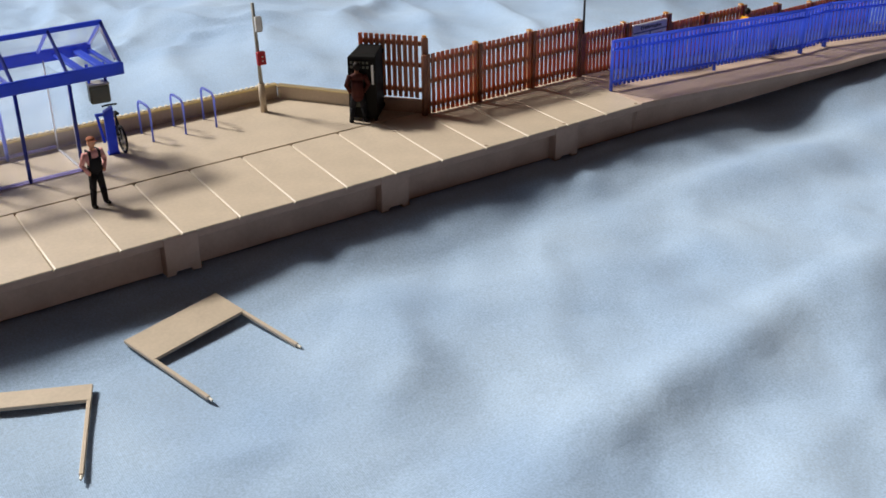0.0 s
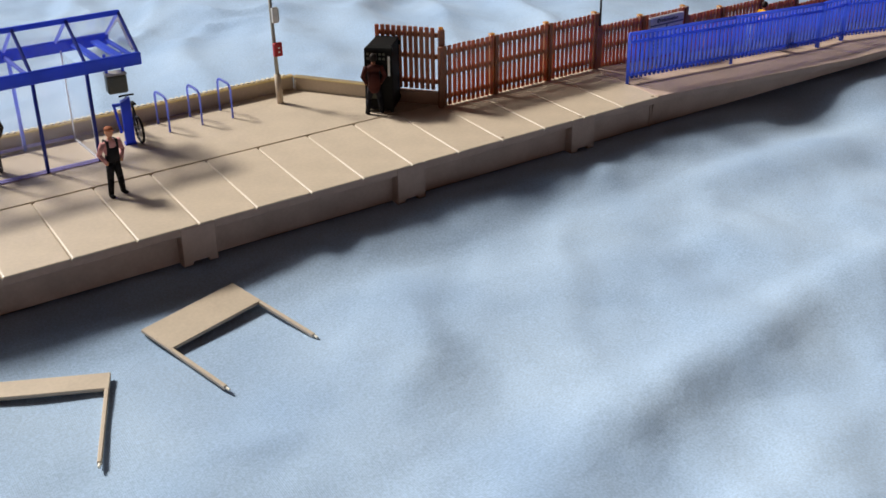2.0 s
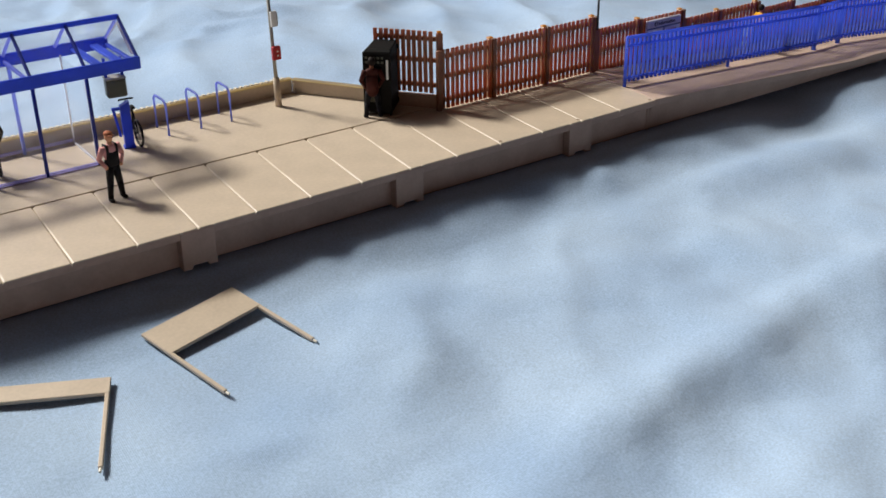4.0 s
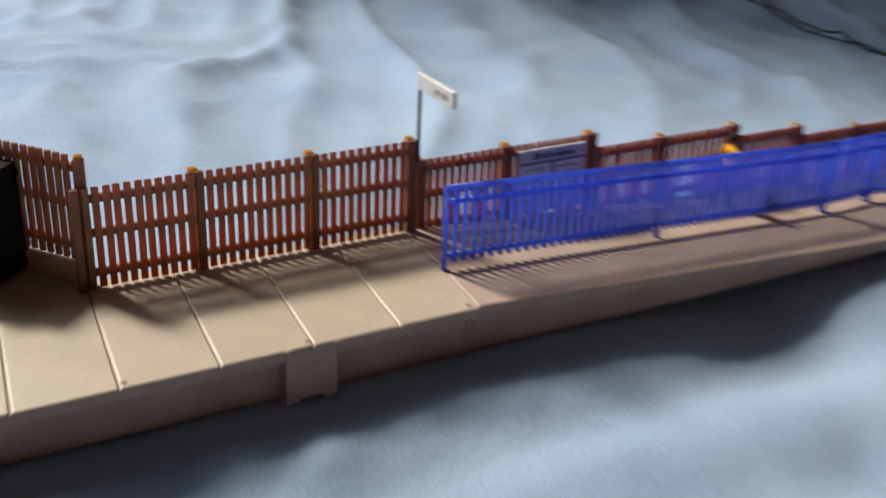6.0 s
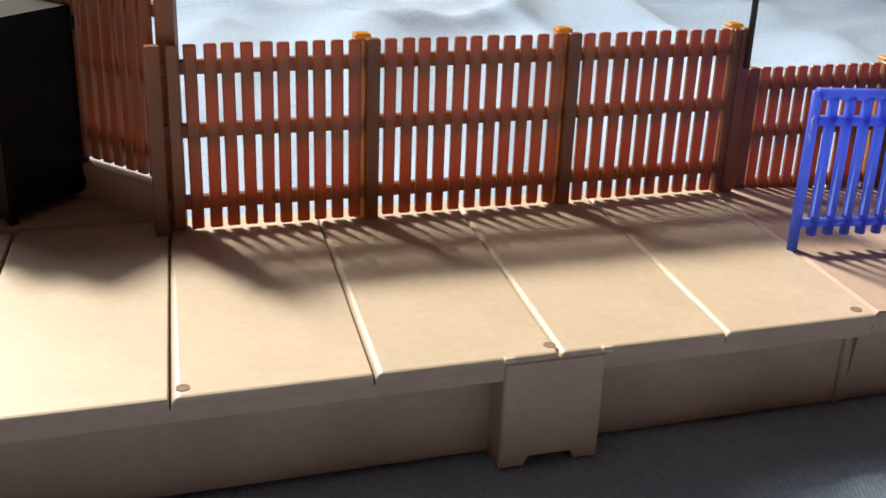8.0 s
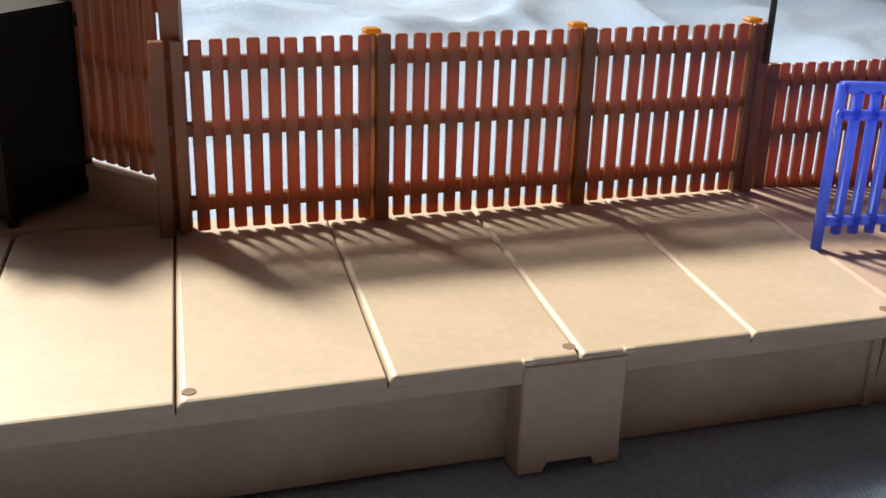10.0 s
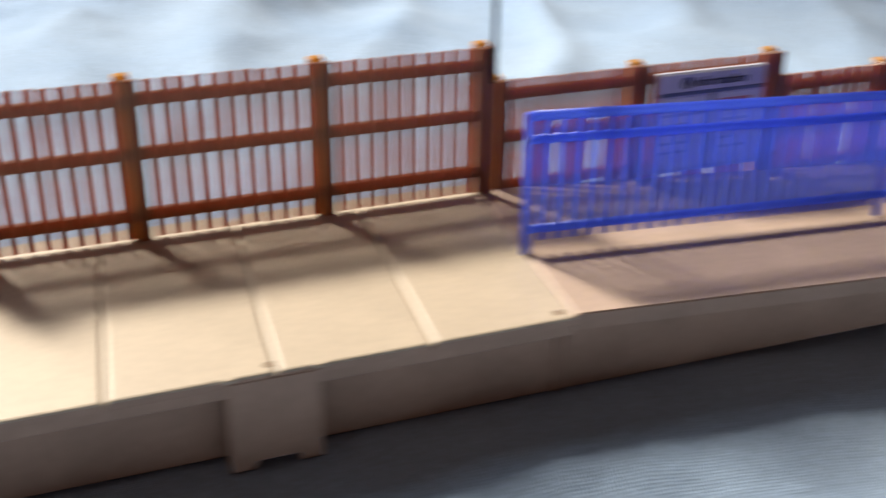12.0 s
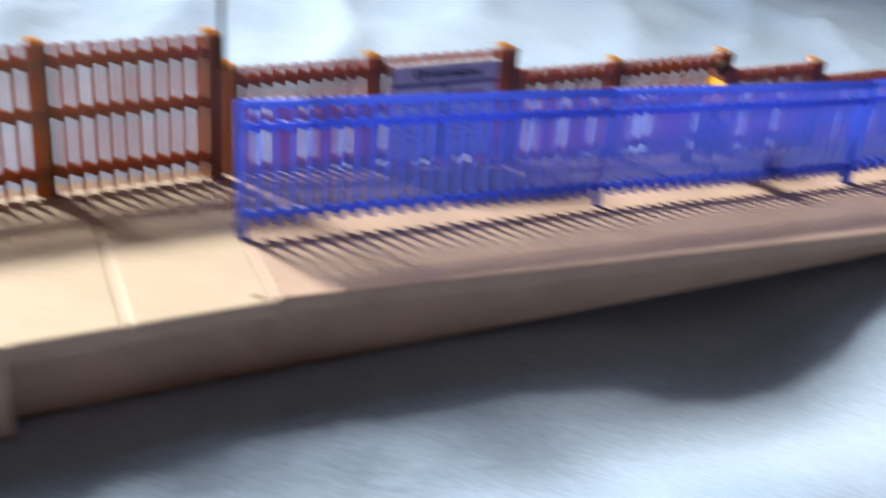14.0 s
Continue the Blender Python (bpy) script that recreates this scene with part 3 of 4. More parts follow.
def fence(place, yaw, bays, bay, height, foot=0.0, label="", rear=2.6, lift=-0.2, ends=True, plain_first=False, depth=SLAT_D, stops=None, pitches=None):
    """A moulded picket fence: slats and posts at one pitch, rails behind them, capped ribs behind the posts."""
    f = thing("picket_fence", place, yaw, label, "fence", "picket fences")
    stops = stops or [k * bay for k in range(bays + 1)]
    n = round(bay / 2.05)
    w = 0.347 * bay / n
    top = height - 0.75
    slat = mesh_of("slat", boxed(-w, w, 0, depth, lift, top, 0.15))
    post = bmesh.new()
    block(post, -w - 0.08, w + 0.08, -0.3, 0.9, -foot, top + 0.05, 0.12)
    post = mesh_of("post", post)
    rib = mesh_of("rib", boxed(-1.95, -w - 0.06, 0.55, rear, -foot, top, 0.15))
    knob = mesh_of("post_cap", boxed(-1.95, 0.0, rear - 1.7, rear + 0.2, top - 0.1, top + 0.45, 0.18))
    rail = mesh_of("rail", boxed(0, stops[-1] - 0.8, depth - 0.03, depth + 1.15, -0.78, 0.78, 0.14))
    rng = random.Random(int(place[0] * 10))
    for k, x in enumerate(stops if ends else []):
        if plain_first and k == 0:
            part("post", boxed(-w - 0.08, w + 0.08, -0.7, 0.8, -foot, top, 0.12), BROWN_DARK, f, at=(x - 0.4, 0, 0))
            continue
        p = part("post", post, BROWN_DARK, f, at=(x - 0.4, 0, 0))
        part("rib", rib, RIB_LIT, p)
        part("post_cap", knob, CAP_LIT, p)
    for h in (0.145, 0.524, 0.846):
        part("rail", rail, BROWN_DARK, f, at=(0.0, -0.02, height * h))
    for k, (x0, x1) in enumerate(zip(stops, stops[1:])):
        step = pitches[k] if pitches else (x1 - x0) / n
        for j in range(1 if ends else 0, n):
            x = x0 + step * j - 0.4 + rng.uniform(-0.03, 0.03)
            part("slat", slat, BROWN, f, at=(x, 0, rng.uniform(-0.06, 0.06)), turn=(0, rng.uniform(-0.3, 0.3), 0))
    return f


fence((204.6, 333.2, TOP), 0, 3, 24.6, 22.7, 0.0, "brown plastic picket fence along the platform's back edge", lift=0.35, plain_first=True, stops=[0, 24.8, 50.1, 74.0], pitches=[24.8 / 12, 25.3 / 12, 2.075])
fence((281.0, 334.9, 8.7), 0, 2, 23.9, 20.4, 8.5, "brown picket fence beside the ramp top, an information board on it", stops=[0.6, 23.8, 47.8])
fence((330.2, 335.0, 5.7), 0, 2, 22.1, 19.6, 5.5, "brown plastic picket fence stepped down beside the ramp", stops=[0, 21.2, 45.4])
fence((377.2, 334.9, 4.1), 0, 1, 22.0, 18.0, 3.9, "short brown plastic picket fence panel beside the ramp")
fence((400.8, 335.1, 0.6), 0, 3, 22.5, 18.5, 0.4, "brown plastic picket fence along the bottom of the ramp")
fence((DIAG1.x + 1.05, DIAG1.y - 0.95, TOP + 4.75), eyaw, 1, 22.5, 23.9, 0.0, "brown plastic picket fence panel standing on the corner parapet", rear=2.0, lift=0.8, ends=False, depth=0.8)
corner_post = thing("fence_post", (206.1, 335.2, TOP), -20, "tall brown plastic corner post between the fences", "fence post")
part("post", boxed(-1.15, 1.0, -0.9, 0.9, 0, 27.4, 0.2), BROWN_DARK, corner_post)
part("post_cap", boxed(-0.9, 0.7, -0.2, 1.1, 27.6, 28.1, 0.15), CAP_LIT, corner_post)

# ---- blue ramp railing ----
def rail_y(x):
    return 312.9 + (min(x, 408) - 274.5) * 0.026 - max(0, x - 408) * 0.087


def railing(stops, end):
    r = thing("ramp_railing", (274.6, rail_y(274.6), ramp_top(274.6)), 0, "bright blue plastic railing running down the ramp", "railing")
    bx, by, bz = 274.6, rail_y(274.6), ramp_top(274.6)

    def loc(x, h):
        return (x - bx, rail_y(x) - by, ramp_top(x) - bz + h)
    pts = stops + [end]
    for a, b in zip(pts, pts[1:]):
        for h, rr, nm in ((18.9, 0.7, "top_rail"), (15.8, 0.64, "middle_rail"), (3.4, 0.62, "bottom_rail")):
            part(nm, rodded(loc(a, h), loc(b, h), rr, 8), BLUE, r, smooth=True)
    post = mesh_of("post", rodded((0, 0, 0), (0, 0, 19.2), 1.02, 10), True)
    thin = mesh_of("post_slim", rodded((0, 0, 0), (0, 0, 19.2), 0.64, 10), True)
    for x in stops:
        part("post", thin if x < 340 else post, BLUE, r, at=loc(x, 0))
    bar = mesh_of("picket", rodded((0, 0, 1.9), (0, 0, 18.8), 0.6, 8), True)
    for a, b in zip(pts, pts[1:]):
        n = max(1, round((b - a) / 2.32))
        for j in range(1, n):
            part("picket", bar, BLUE, r, at=loc(a + (b - a) * j / n, 0))
    return r


railing([275.0, 334.0, 391.0, 408.0, 470.0], 474.0)

# ---- information board ----
board = thing("information_board", (305.6, 333.0, 11.2), 0, "lilac-grey information board with two posters fixed to the fence", "notice board")
part("back_panel", boxed(0, 19.0, 0, 1.0, 0, 16.2, 0.15), LILAC, board)
part("header", boxed(0.2, 18.8, -0.25, 0.0, 13.2, 16.0, 0.08), LILAC, board)
part("divider", boxed(9.25, 9.75, -0.3, 0.0, 0.5, 12.6, 0.08), BLUE_INK, board)
part("divider", boxed(0.2, 18.8, -0.3, 0.0, 12.6, 13.2, 0.08), BLUE_INK, board)
for k, x in enumerate((0.7, 10.1)):
    poster = part("poster", boxed(x, x + 8.2, -0.12, 0.0, 0.8, 12.3, 0.04), PAPER, board)
    part("printed_bar", boxed(x + 0.6, x + 6.4, -0.2, -0.11, 10.9, 11.5, 0.02), PINK if k else FAINT_INK, poster)
    for j in range(5):
        part("printed_bar", boxed(x + 0.6, x + 7.4 - (j * 1.7) % 2.6, -0.2, -0.11, 9.3 - j * 1.5, 9.75 - j * 1.5, 0.02), FAINT_INK, poster)
disc = bmesh.new()
bmesh.ops.create_cone(disc, cap_ends=True, segments=20, radius1=0.95, radius2=0.95, depth=0.16, matrix=Matrix.Translation((4.7, -0.3, 14.6)) @ Matrix.Rotation(math.pi / 2, 4, "X"))
part("symbol_disc", disc, INK, board)


def lettering(text, size, place, material, parent, turn=(90, 0, 0), name="lettering"):
    """Raised lettering as a mesh part, in the built-in font; size in millimetres."""
    cu = bpy.data.curves.new("lettering", "FONT")
    cu.body, cu.size, cu.extrude, cu.align_y, cu.offset = text, size * MM, 0.00005, "CENTER", 0.00004
    tmp = bpy.data.objects.new("lettering_tmp", cu)
    me = bpy.data.meshes.new_from_object(tmp)
    bpy.data.objects.remove(tmp)
    return part(name, me, material, parent, at=place, turn=turn)


lettering("i", 1.9, (4.45, -0.43, 14.55), WHITE, board)
lettering("Information", 2.0, (6.0, -0.32, 14.55), INK, board)
# ---- hanging platform sign ----
sign = thing("platform_sign", (278.4, 332.7, TOP), 0, "white hanging sign on a thin dark post on the fence end", "sign")
part("post", rodded((0, 0, 17.0), (0, 0, 36.5), 0.42, 8), SIGN_POST, sign, smooth=True)
sboard = part("sign_board", boxed(-0.55, 0.55, -15.4, 0.7, 34.0, 37.6, 0.15), WHITE, sign)
for x in (-0.6, 0.6):
    s = 1 if x > 0 else -1
    part("printed_bar", boxed(min(x, x - s * 0.08), max(x, x - s * 0.08), -13.2, -10.6, 35.1, 36.3, 0.02), GREY, sboard)
    part("printed_bar", boxed(min(x, x - s * 0.08), max(x, x - s * 0.08), -9.9, -7.6, 35.1, 36.3, 0.02), GREY, sboard)

# ---- waiting shelter ----
shelter = thing("waiting_shelter", (0, 0, TOP), 0, "blue framed station waiting shelter with clear glazing", "shelter")
SX = [6.5, 22.8, 39.1, 55.3, 71.4, 87.7, 104.4]
SF, SB, SR = 353.4, 381.2, 366.6
EAVE, RIDGE = 31.8, 43.6
for y, w in ((SF, -1), (SB, 1)):
    bm = bmesh.new()
    block(bm, SX[0], SX[-1] + 0.6, y - 0.8, y + 0.8, EAVE - 2.0, EAVE + 1.9, 0.3)
    part("eaves_beam", bm, BLUE_THICK, shelter)
part("ridge_beam", boxed(SX[0], SX[-1] + 0.4, SR - 0.7, SR + 0.7, RIDGE - 1.0, RIDGE + 0.5, 0.2), BLUE_THICK, shelter)
for x in SX:
    for y in (SF, SB):
        # front rafters darker, rear paler: backlight and pane haze put into colour
        part("rafter", rodded((x, y, EAVE + 1.2), (x, SR, RIDGE - 0.1), 0.55, 8), BLUE_SHADED if y == SF else BLUE_PALE, shelter)
for x in SX[:-2]:
    part("tie_beam", boxed(x - 0.5, x + 0.5, SF, SB, EAVE - 1.0, EAVE + 0.2, 0.15), BLUE_PALE, shelter)
for x in (93.5, 100.0):
    part("tie_beam", boxed(x - 1.3, x + 1.3, SF, SB, EAVE - 0.6, EAVE + 0.4, 0.15), BLUE, shelter)
part("tie_beam", boxed(SX[-1] - 1.0, SX[-1] + 0.2, SF, SB, EAVE - 1.0, EAVE + 0.2, 0.15), BLUE_THICK, shelter)


def pane(a, b, c, d, name="roof_pane"):
    """A thin clear sheet with four corners."""
    a, b, c, d = (Vector(v) for v in (a, b, c, d))
    n = (b - a).cross(d - a).normalized() * 0.15
    bm = bmesh.new()
    lo = [bm.verts.new(v - n) for v in (a, b, c, d)]
    hi = [bm.verts.new(v + n) for v in (a, b, c, d)]
    bm.faces.new(lo[::-1])
    bm.faces.new(hi)
    for i in range(4):
        bm.faces.new((lo[i], lo[(i + 1) % 4], hi[(i + 1) % 4], hi[i]))
    return part(name, bm, GLASS, shelter)


for x, x2 in zip(SX, SX[1:]):
    for y in (SF, SB):
        pane((x + 0.6, y, EAVE + 1.4), (x2 - 0.6, y, EAVE + 1.4), (x2 - 0.6, SR, RIDGE - 0.6), (x + 0.6, SR, RIDGE - 0.6))
for x in (SX[0] + 0.2, SX[-1] - 0.1):
    bm = bmesh.new()
    tri = [(SF + 1, EAVE + 1), (SB - 1, EAVE + 1), (SR, RIDGE - 0.8)]
    lo = [bm.verts.new((x - 0.15, y, z)) for y, z in tri]
    hi = [bm.verts.new((x + 0.15, y, z)) for y, z in tri]
    bm.faces.new(lo[::-1])
    bm.faces.new(hi)
    for i in range(3):
        bm.faces.new((lo[i], lo[(i + 1) % 3], hi[(i + 1) % 3], hi[i]))
    gable = part("gable_pane", bm, GLASS, shelter)
    # whitish rods draw the gable pane's bright reflection as solid shapes
    part("edge_and_glare", rodded((x, SF + 3.2, EAVE + 2.2), (x, SR + 0.6, RIDGE - 2.2), 0.75, 6, 0.45), EDGE_AND_GLARE, gable, "pale rod drawing the glare on the gable pane")
    part("edge_and_glare", rodded((x, SB - 2.6, EAVE + 2.2), (x, SR + 0.9, RIDGE - 2.4), 0.3, 6), EDGE_AND_GLARE, gable)
LF, LB = 357.2, 380.4
legs = [23.5, 39.8, 56.2, 72.3, 88.8]
for x in legs:
    # front legs carry their backlit shade in the colour, rear legs the haze
    part("front_leg", rodded((x, LF, 0), (x, LF, EAVE - 0.5), 0.62, 8), BLUE_SHADED, shelter, smooth=True)
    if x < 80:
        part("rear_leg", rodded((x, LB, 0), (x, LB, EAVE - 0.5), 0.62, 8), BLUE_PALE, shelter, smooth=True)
    else:
        part("edge_and_glare", boxed(x - 0.25, x + 0.25, LB - 0.25, LB + 0.25, 0.3, EAVE - 1.2, 0.08), EDGE_AND_GLARE, shelter, "pale edge of the end pane")
        part("edge_and_glare", boxed(x - 0.2, x + 0.2, LF + 0.9, LF + 2.0, 0.3, EAVE - 1.2, 0.08), EDGE_AND_GLARE, shelter)
for a, b in zip(legs, legs[1:]):
    part("sill_rail", boxed(a + 0.5, b - 0.5, LB - 0.5, LB + 0.5, 1.0, 2.0, 0.15), BLUE_MILKY, shelter)
    pane((a + 0.6, LB, 2.4), (b - 0.6, LB, 2.4), (b - 0.6, LB, EAVE - 2), (a + 0.6, LB, EAVE - 2), "wall_pane")
for a, b in ((legs[2], legs[3]), (legs[3], legs[4])):
    part("sill_rail", boxed(a + 0.5, b - 0.5, LF - 0.45, LF + 0.45, 0.3, 1.2, 0.12), BLUE_MILKY, shelter)
    pane((a + 0.6, LF, 1.1), (b - 0.6, LF, 1.1), (b - 0.6, LF, EAVE - 2), (a + 0.6, LF, EAVE - 2), "wall_pane")
part("sill_rail", boxed(legs[-1] - 0.4, legs[-1] + 0.4, LF + 0.6, LB - 0.6, 0.3, 0.9, 0.1), EDGE_AND_GLARE, shelter, "pale floor strip")
pane((legs[-1], LF + 0.7, 0.9), (legs[-1], LB - 0.7, 0.9), (legs[-1], LB - 0.7, EAVE - 2), (legs[-1], LF + 0.7, EAVE - 2), "wall_pane")

# departure monitor under the shelter's roof
monitor = thing("departure_monitor", (100.6, 366.5, TOP + 17.4), -8, "grey-green departure monitor hanging below the shelter roof", "monitor")
part("housing", boxed(-3.2, 3.2, -2.0, 2.0, 0.6, 6.6, 0.5), OLIVE, monitor)
part("hood", boxed(-3.3, 3.3, -2.4, 2.1, 6.6, 7.3, 0.2), GREY, monitor, "pale grey hood")
part("screen", boxed(-2.5, 2.5, -2.15, -1.95, 1.4, 5.6, 0.05), OLIVE, monitor)
for x in (-2.6, 2.6):
    part("hanger", rodded((x, 0, 7.2), (x, 0, 13.4), 0.5, 8), BLUE_THICK, monitor)

# help point
help_point = thing("help_point", (102.4, 366.2, TOP), -12, "bright blue help point pillar with a sloping top", "help point")
part("pillar", prism([(-1.5, 0), (1.5, 0), (1.5, 16.0), (-1.5, 14.6)], -1.2, 1.2), BLUE_THICK, help_point)
part("foot", boxed(-1.9, 1.9, -1.6, 1.6, 0, 0.7, 0.15), BLUE_THICK, help_point)
part("canopy", boxed(-4.2, 0.2, -1.0, 1.0, 13.4, 14.0, 0.15), BLUE_THICK, help_point)
part("side_strut", rodded((-3.6, 0, 13.4), (-2.4, 0, 4.2), 0.45, 8), BLUE_THICK, help_point)


# bicycle behind the help point
def bicycle(place, yaw, label):
    b = thing("bicycle", place, yaw, label, "bicycle")
    for x in (-6.6, 6.6):
        w = bmesh.new()
        pts = [(x + 4.3 * math.cos(k * math.tau / 20), 0, 4.6 + 4.3 * math.sin(k * math.tau / 20)) for k in range(21)]
        wheel = part("wheel", bent(pts, 0.42, 6), RUBBER, b, smooth=True)
        for k in range(6):
            rod(w, (x - 4.1 * math.cos(k * math.pi / 6), 0, 4.6 - 4.1 * math.sin(k * math.pi / 6)), (x + 4.1 * math.cos(k * math.pi / 6), 0, 4.6 + 4.1 * math.sin(k * math.pi / 6)), 0.12, 5)
        part("spokes", w, GREY, wheel)
    fr = bmesh.new()
    for a, c in (((-6.6, 0, 4.6), (-1.0, 0, 4.4)), ((-6.6, 0, 4.6), (-2.4, 0, 11.0)), ((-1.0, 0, 4.4), (-2.6, 0, 12.2)), ((-1.0, 0, 4.4), (4.8, 0, 10.6)), ((-2.3, 0, 10.8), (4.8, 0, 11.4)), ((6.6, 0, 4.6), (4.6, 0, 12.6))):
        rod(fr, a, c, 0.35, 6)
    part("frame", fr, BLACK, b)
    part("saddle", boxed(-4.2, -1.0, -0.8, 0.8, 12.1, 12.9, 0.3), BLACK, b)
    part("handlebar", bent([(3.6, -2.4, 13.4), (4.6, -1.2, 13.2), (4.6, 1.2, 13.2), (3.6, 2.4, 13.4)], 0.32, 6), BLACK, b)
    return b


bicycle((106.0, 371.6, TOP), 86, "black model bicycle parked behind the blue help point")


# cycle racks
def cycle_rack(place, label):
    r = thing("cycle_rack", place, 90, label, "cycle rack", "cycle racks")
    pts = [(-5.1, 0, 0), (-5.1, 0, 10.0)] + [(-5.1 + 2.2 - 2.2 * math.cos(a), 0, 10.0 + 2.2 * math.sin(a)) for a in (0.4, 0.8, 1.2, math.pi / 2)]
    pts += [(-x, y, z) for x, y, z in pts[::-1]]
    part("hoop", bent(pts, 0.42, 8), BLUE_PALE, r, smooth=True)
    return r


for x in (117.0, 128.8, 140.2):
    cycle_rack((x, 373.2, TOP), "slim blue hoop cycle rack on the platform")

# pole with white and red boxes
pole = thing("platform_pole", (161.0, 372.4, TOP), 0, "grey pole with a white box and a red box", "pole")
pole.matrix_world = pose(0.161, 0.3724, TOP * MM, 0, -1.4, 0)
part("pole_base", rodded((0, 0, 0), (0, 0, 10.8), 1.25, 12, 1.15), TAN, pole, smooth=True)
part("pole_shaft", rodded((0, 0, 10.8), (0, 0, 39.6), 0.72, 10, 0.6), GREY, pole, smooth=True)
white_box = part("white_box", boxed(-0.4, 1.9, -1.9, -0.5, 29.6, 35.0, 0.2), WHITE, pole, "white box")
part("grille", boxed(1.9, 2.2, -1.7, -0.7, 30.2, 34.4, 0.1), GREY, white_box)
red_box = part("red_box", boxed(-1.2, 2.0, -2.2, -0.6, 17.8, 22.6, 0.25), RED, pole, "red box")
for z in (19.4, 20.9):
    part("button", boxed(0.2, 0.9, -2.35, -2.2, z - 0.25, z + 0.25, 0.05), WHITE, red_box)

# ticket machine
mc = Vector((188.8, 347.6))
machine = thing("ticket_machine", (mc.x, mc.y, TOP), -44.7, "black ticket machine standing in front of the corner parapet", "ticket machine")
bm = bmesh.new()
side = [(-7.1, 1.1), (6.1, 1.1), (6.1, 23.6), (5.6, 24.0), (-5.8, 24.0), (-7.1, 22.9)]
a = [bm.verts.new((-4.5 + (1.8 if z > 23 else 0), y, z)) for y, z in side]
b = [bm.verts.new((5.5, y, z)) for y, z in side]
bm.faces.new(a)
bm.faces.new(b[::-1])
for i in range(6):
    bm.faces.new((a[i], b[i], b[(i + 1) % 6], a[(i + 1) % 6]))
bmesh.ops.bevel(bm, geom=list(bm.edges), offset=0.22, segments=2, affect="EDGES")
part("body", bm, BLACK, machine)
for x in (-3.8, 4.8):
    for y in (-6.3, 5.3):
        part("foot", boxed(x - 0.5, x + 0.5, y - 0.5, y + 0.5, 0, 1.3, 0.1), BLACK, machine)
part("screen", boxed(-3.4, 1.4, -7.4, -7.1, 14.2, 17.6, 0.08), plain("machine_screen", (0.05, 0.055, 0.05), 0.2), machine)
for z in (19.0, 20.6):
    for k in range(5):
        part("button", boxed(-3.4 + k * 1.4, -2.6 + k * 1.4, -7.45, -7.1, z, z + 0.8, 0.05), OLIVE, machine)
part("white_strip", boxed(3.9, 4.7, -7.45, -7.1, 13.4, 20.4, 0.1), WHITE, machine, "white strip")
part("coin_tray", boxed(-2.6, 1.6, -7.7, -7.1, 5.2, 7.2, 0.15), OLIVE, machine)
hinge = mesh_of("hinge", rodded((0, 0, 0), (0, 0, 1.6), 0.5, 8))
for z in (1.6, 21.2):
    part("hinge", hinge, BLACK, machine, at=(5.6, 5.0, z))


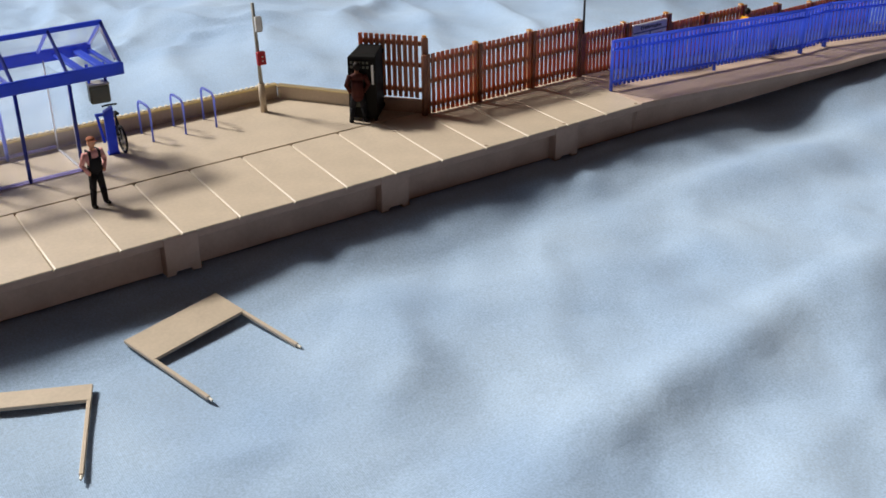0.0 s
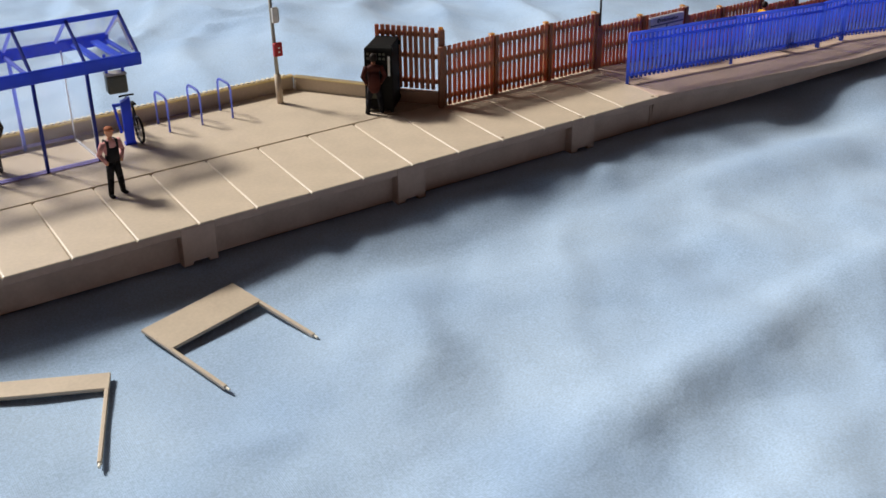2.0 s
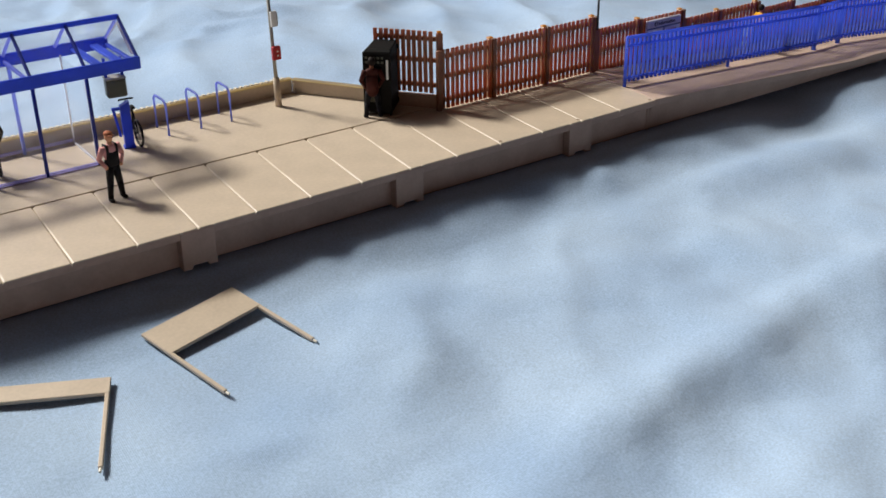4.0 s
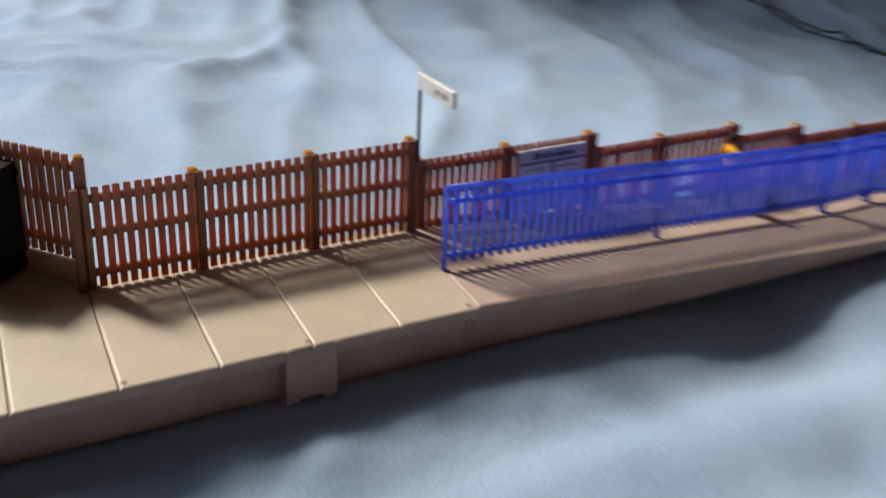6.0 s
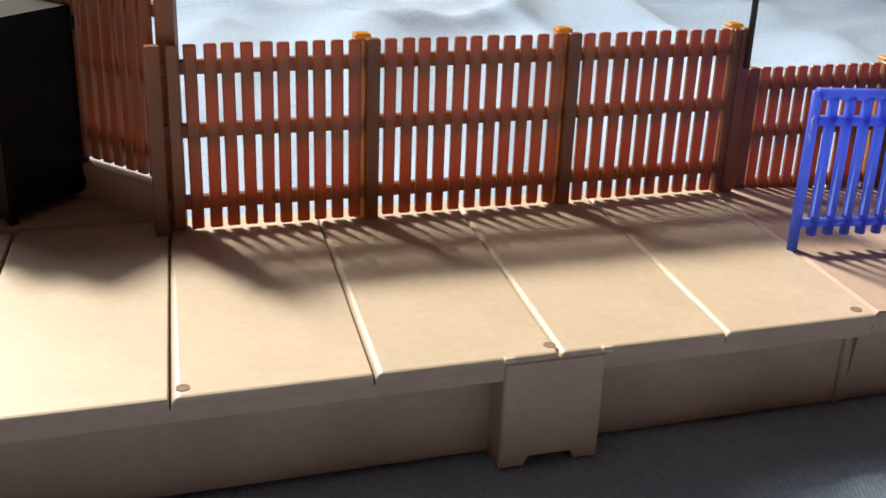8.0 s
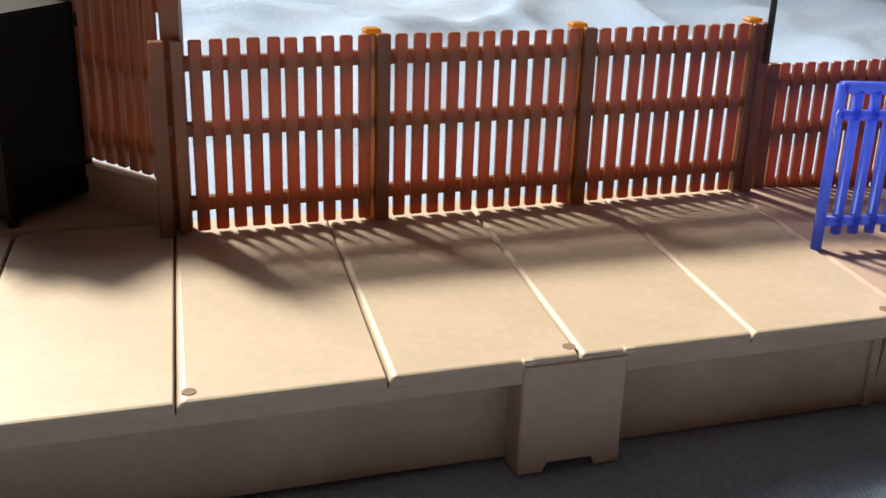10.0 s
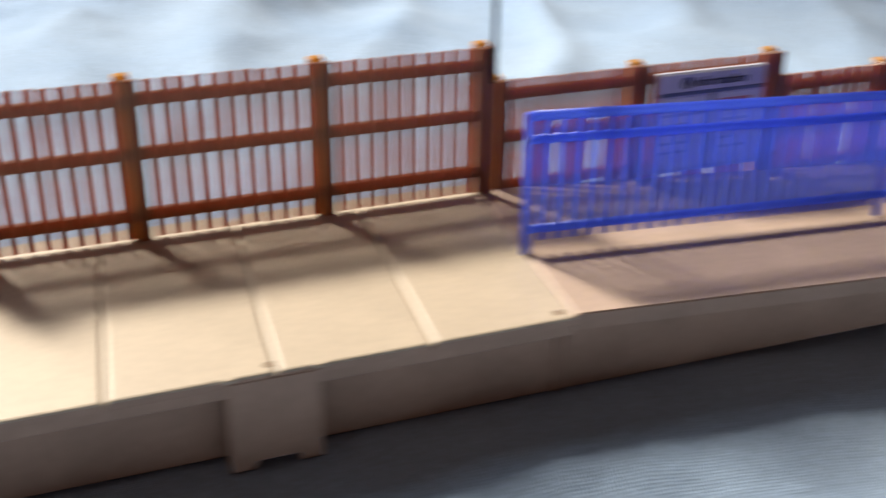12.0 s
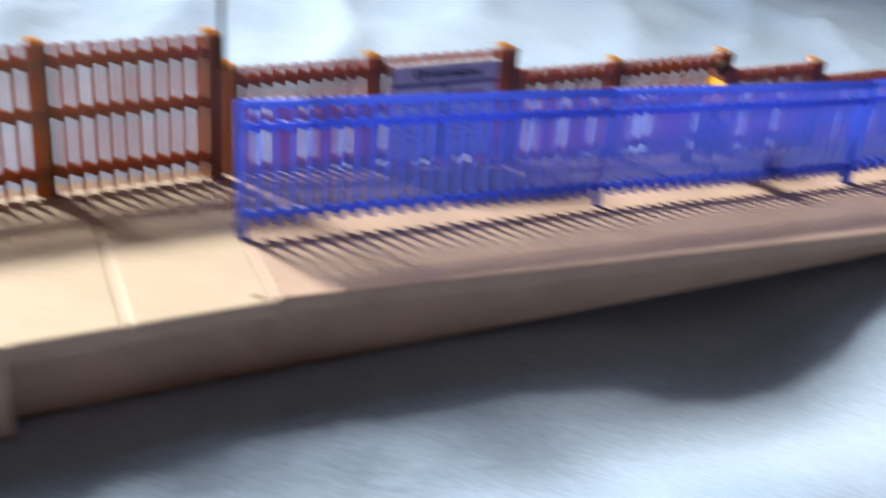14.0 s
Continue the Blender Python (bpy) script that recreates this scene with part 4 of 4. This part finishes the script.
# ---- painted model figures, each one plain mesh ----
def figure(name, place, yaw, height, paints, label, stance=1.0, arms=1.0, coat=False, cap=False, hair=None, lean=0, hem=9.2, bag=False, stride=0.0):
    """A moulded figurine: legs, trunk, arms, head. paints: skin, top, legs, shoes, extra."""
    mats = [plain(name + "_paint", c, 0.7, spec=0.2) for c in paints]
    bm = bmesh.new()

    def take(before, k):
        for f in bm.faces:
            if f.index < 0 or f not in before:
                f.material_index = k
                f.smooth = True

    def ball(c, r, k, seg=12):
        old = set(bm.faces)
        bmesh.ops.create_uvsphere(bm, u_segments=seg, v_segments=8, radius=1.0, matrix=Matrix.Translation(c) @ Matrix.Diagonal((*r, 1)))
        take(old, k)

    def limb(a, b, r1, r2, k):
        old = set(bm.faces)
        rod(bm, a, b, r1, 9, r2)
        take(old, k)
        ball(b, (r2,) * 3, k, 8)

    for side_ in (-1, 1):
        foot = (side_ * 1.9 * stance, (0.1 + stride) * side_, 0.5)
        limb((side_ * 0.95, 0, 11.0), (side_ * 1.45 * stance, 0.45 * stride * side_ - 0.15, 5.8), 1.35, 1.05, 2)
        limb((side_ * 1.45 * stance, 0.45 * stride * side_ - 0.15, 5.8), (foot[0], foot[1], 1.0), 1.05, 0.85, 2)
        ball((foot[0] + 0.15 * side_, foot[1] - 0.7, 0.55), (0.8, 1.55, 0.6), 3, 8)
        sh = (side_ * 2.55, 0, 17.6)
        el = (side_ * (3.5 + 0.7 * arms), 0.4, 14.2)
        ha = (side_ * (2.3 + 0.5 * (1 - arms) * 2), -0.8, 11.4)
        limb(sh, el, 0.95, 0.75, 1)
        limb(el, ha, 0.75, 0.6, 1)
        ball(ha, (0.6, 0.6, 0.75), 0, 8)
    ball((0, 0, 11.4), (2.1, 1.35, 1.8), 2)
    ball((0, 0, 14.4), (2.25, 1.35, 3.2), 1)
    ball((0, 0.05, 16.8), (2.75, 1.35, 1.7), 1)
    if coat:
        limb((0, 0.1, 15.5), (0, 0.1, hem), 2.0, 2.4, 1)
    if bag:
        ball((3.1, 1.3, 12.6), (1.5, 1.1, 2.9), 3)
    if cap:
        ball((0, 0, 12.6), (2.5, 1.5, 2.4), 2)
        ball((0, 0, 15.6), (2.7, 1.4, 2.6), 1)
        old = set(bm.faces)
        block(bm, -1.95, 1.95, -1.62, 0.2, 11.4, 16.0, 0.4)
        block(bm, -1.9, -1.25, -1.6, 1.4, 15.2, 18.45, 0.2)
        block(bm, 1.25, 1.9, -1.6, 1.4, 15.2, 18.45, 0.2)
        take(old, 2)
    limb((0, 0, 18.0), (0, -0.1, 19.3), 0.8, 0.75, 0)
    ball((0, -0.15, 20.6), (1.22, 1.4, 1.65), 0)
    if cap:
        ball((0, -0.05, 21.6), (1.32, 1.5, 0.85), 4)
        old = set(bm.faces)
        block(bm, -0.9, 0.9, -2.2, -0.9, 21.2, 21.5, 0.1)
        take(old, 4)
    elif hair:
        ball((0, 0.4, 20.9), (1.42, 1.4, 1.6), 4)
    for v in bm.verts:
        v.co *= height / 22.4
    me = mesh_of(name, bm)
    for m in mats:
        me.materials.append(m)
    ob = new(name, me)
    ob.matrix_world = pose(place[0] * MM, place[1] * MM, place[2] * MM, lean, 0, yaw)
    return tagged(ob, label, "figurine", "model figures")


figure("figurine", (83.4, 328.1, TOP), 12, 21.4, [(0.68, 0.34, 0.21), (0.68, 0.33, 0.32), (0.012, 0.012, 0.016), (0.01, 0.01, 0.01), (0.40, 0.14, 0.07)],
       "painted figurine in black dungarees, pink shirt and red cap", 1.15, 0.75, cap=True)
figure("figurine", (182.0, 341.9, TOP), 155, 21.8, [(0.24, 0.10, 0.06), (0.062, 0.013, 0.010), (0.008, 0.009, 0.015), (0.006, 0.006, 0.006), (0.014, 0.009, 0.008)],
       "painted figurine in a brown coat facing the ticket machine", 1.35, 0.7, coat=True, hair=True, hem=10.2)
figure("figurine", (59.5, 366.2, TOP), 190, 22.4, [(0.25, 0.16, 0.12), (0.04, 0.03, 0.024), (0.02, 0.017, 0.015), (0.008, 0.008, 0.008), (0.03, 0.028, 0.03)],
       "painted figurine in a dark coat with a bag inside the shelter", 0.55, 0.2, coat=True, hair=True, hem=9.8, bag=True)
figure("figurine", (365.4, 327.4, ramp_top(365.4)), 80, 19.9, [(0.50, 0.20, 0.15), (0.85, 0.42, 0.02), (0.16, 0.035, 0.045), (0.015, 0.012, 0.02), (0.03, 0.018, 0.014)],
       "painted figurine in yellow top and red trousers on the ramp", 0.6, 0.6, hair=True, stride=2.0, lean=6)


# ---- two unpainted name boards lying on the cover ----
def name_board(place, yaw, width, high, legs_long, label, tilt=0.0, roll=0.0):
    t = thing("name_board", place, yaw, label, "name board", "name boards")
    t.matrix_world = pose(place[0] * MM, place[1] * MM, place[2] * MM, tilt, roll, yaw)
    part("panel", boxed(-0.55, width + 0.55, -high, 0, 0.1, 1.1, 0.14), TAN, t)
    for x in (0.0, width):
        leg = part("leg", boxed(x - 0.55, x + 0.55, 1.0 - legs_long, 0.1 - high, 0, 1.15, 0.2), TAN, t)
        part("peg", rodded((x, -legs_long - 0.3, 0.6), (x, -legs_long + 1.1, 0.6), 0.36, 8), STUD, leg)
    return t


name_board((68.0, 276.6, -5.0), 13.8, 29.7, 12.0, 34.2, "unpainted tan plastic name board lying on the blue cover", 6.9, -2.2)
name_board((27.2, 276.2, -5.8), -24.2, 29.3, 6.6, 35.0, "unpainted tan plastic board with a shallow panel on the cover", 3.6, 1.7)

# ---- black cables lying across the cover ----
def cable(points, label):
    fine = []
    p = [Vector(q) for q in points]
    for i in range(len(p) - 1):
        a, b, c, d = p[max(0, i - 1)], p[i], p[i + 1], p[min(len(p) - 1, i + 2)]
        for k in range(6):
            t = k / 6
            fine.append(0.5 * ((2 * b) + (c - a) * t + (2 * a - 5 * b + 4 * c - d) * t * t + (3 * b - a - 3 * c + d) * t ** 3))
    fine.append(p[-1])
    fine = [(q.x, q.y, float(cover_height(np.array(q.x), np.array(q.y))) + 0.6) for q in fine]
    ob = new("cable", mesh_of("cable", bent(fine, 0.6, 8), True))
    ob.data.materials.append(CABLE)
    return tagged(ob, label, "cable", "cables")


cable([(665, 735, 0), (606, 622, 0), (581, 540, 0), (572, 500, 0), (563, 452, 0), (547, 415, 0), (531, 385, 0), (520, 360, 0), (503, 315, 0), (498, 260, 0)], "thin black cable lying across the blue cover")
cable([(640, 735, 0), (590, 628, 0), (571, 540, 0), (563, 498, 0), (559, 452, 0), (544.5, 413, 0), (529, 383, 0), (523, 352, 0), (513, 310, 0), (516, 255, 0)], "second thin black cable crossing the first on the cover")

stick = thing("black_stick", (712, 545, float(cover_height(np.array(712.0), np.array(545.0)))), 0, "end of a thick black stick standing on the blue cover", "stick")
part("shaft", rodded((0, 0, 3.5), (14, 26, 120), 4.2, 12), RUBBER, stick, smooth=True)
part("tip", rodded((0, 0, -1.0), (0.5, 0.9, 4.0), 5.0, 12, 4.6), RUBBER, stick, smooth=True)


# a white fibre caught on the railing's first post
fibre = new("fibre", mesh_of("fibre", bent([(274.5, 312.1, 28.6), (274.15, 312.0, 28.0), (274.3, 312.0, 27.2), (274.0, 311.9, 26.4), (274.35, 312.0, 25.9), (274.05, 311.9, 25.2)], 0.06, 5), True))
fibre.data.materials.append(WHITE)
tagged(fibre, "tiny white fibre caught on the blue railing post", "fibre")
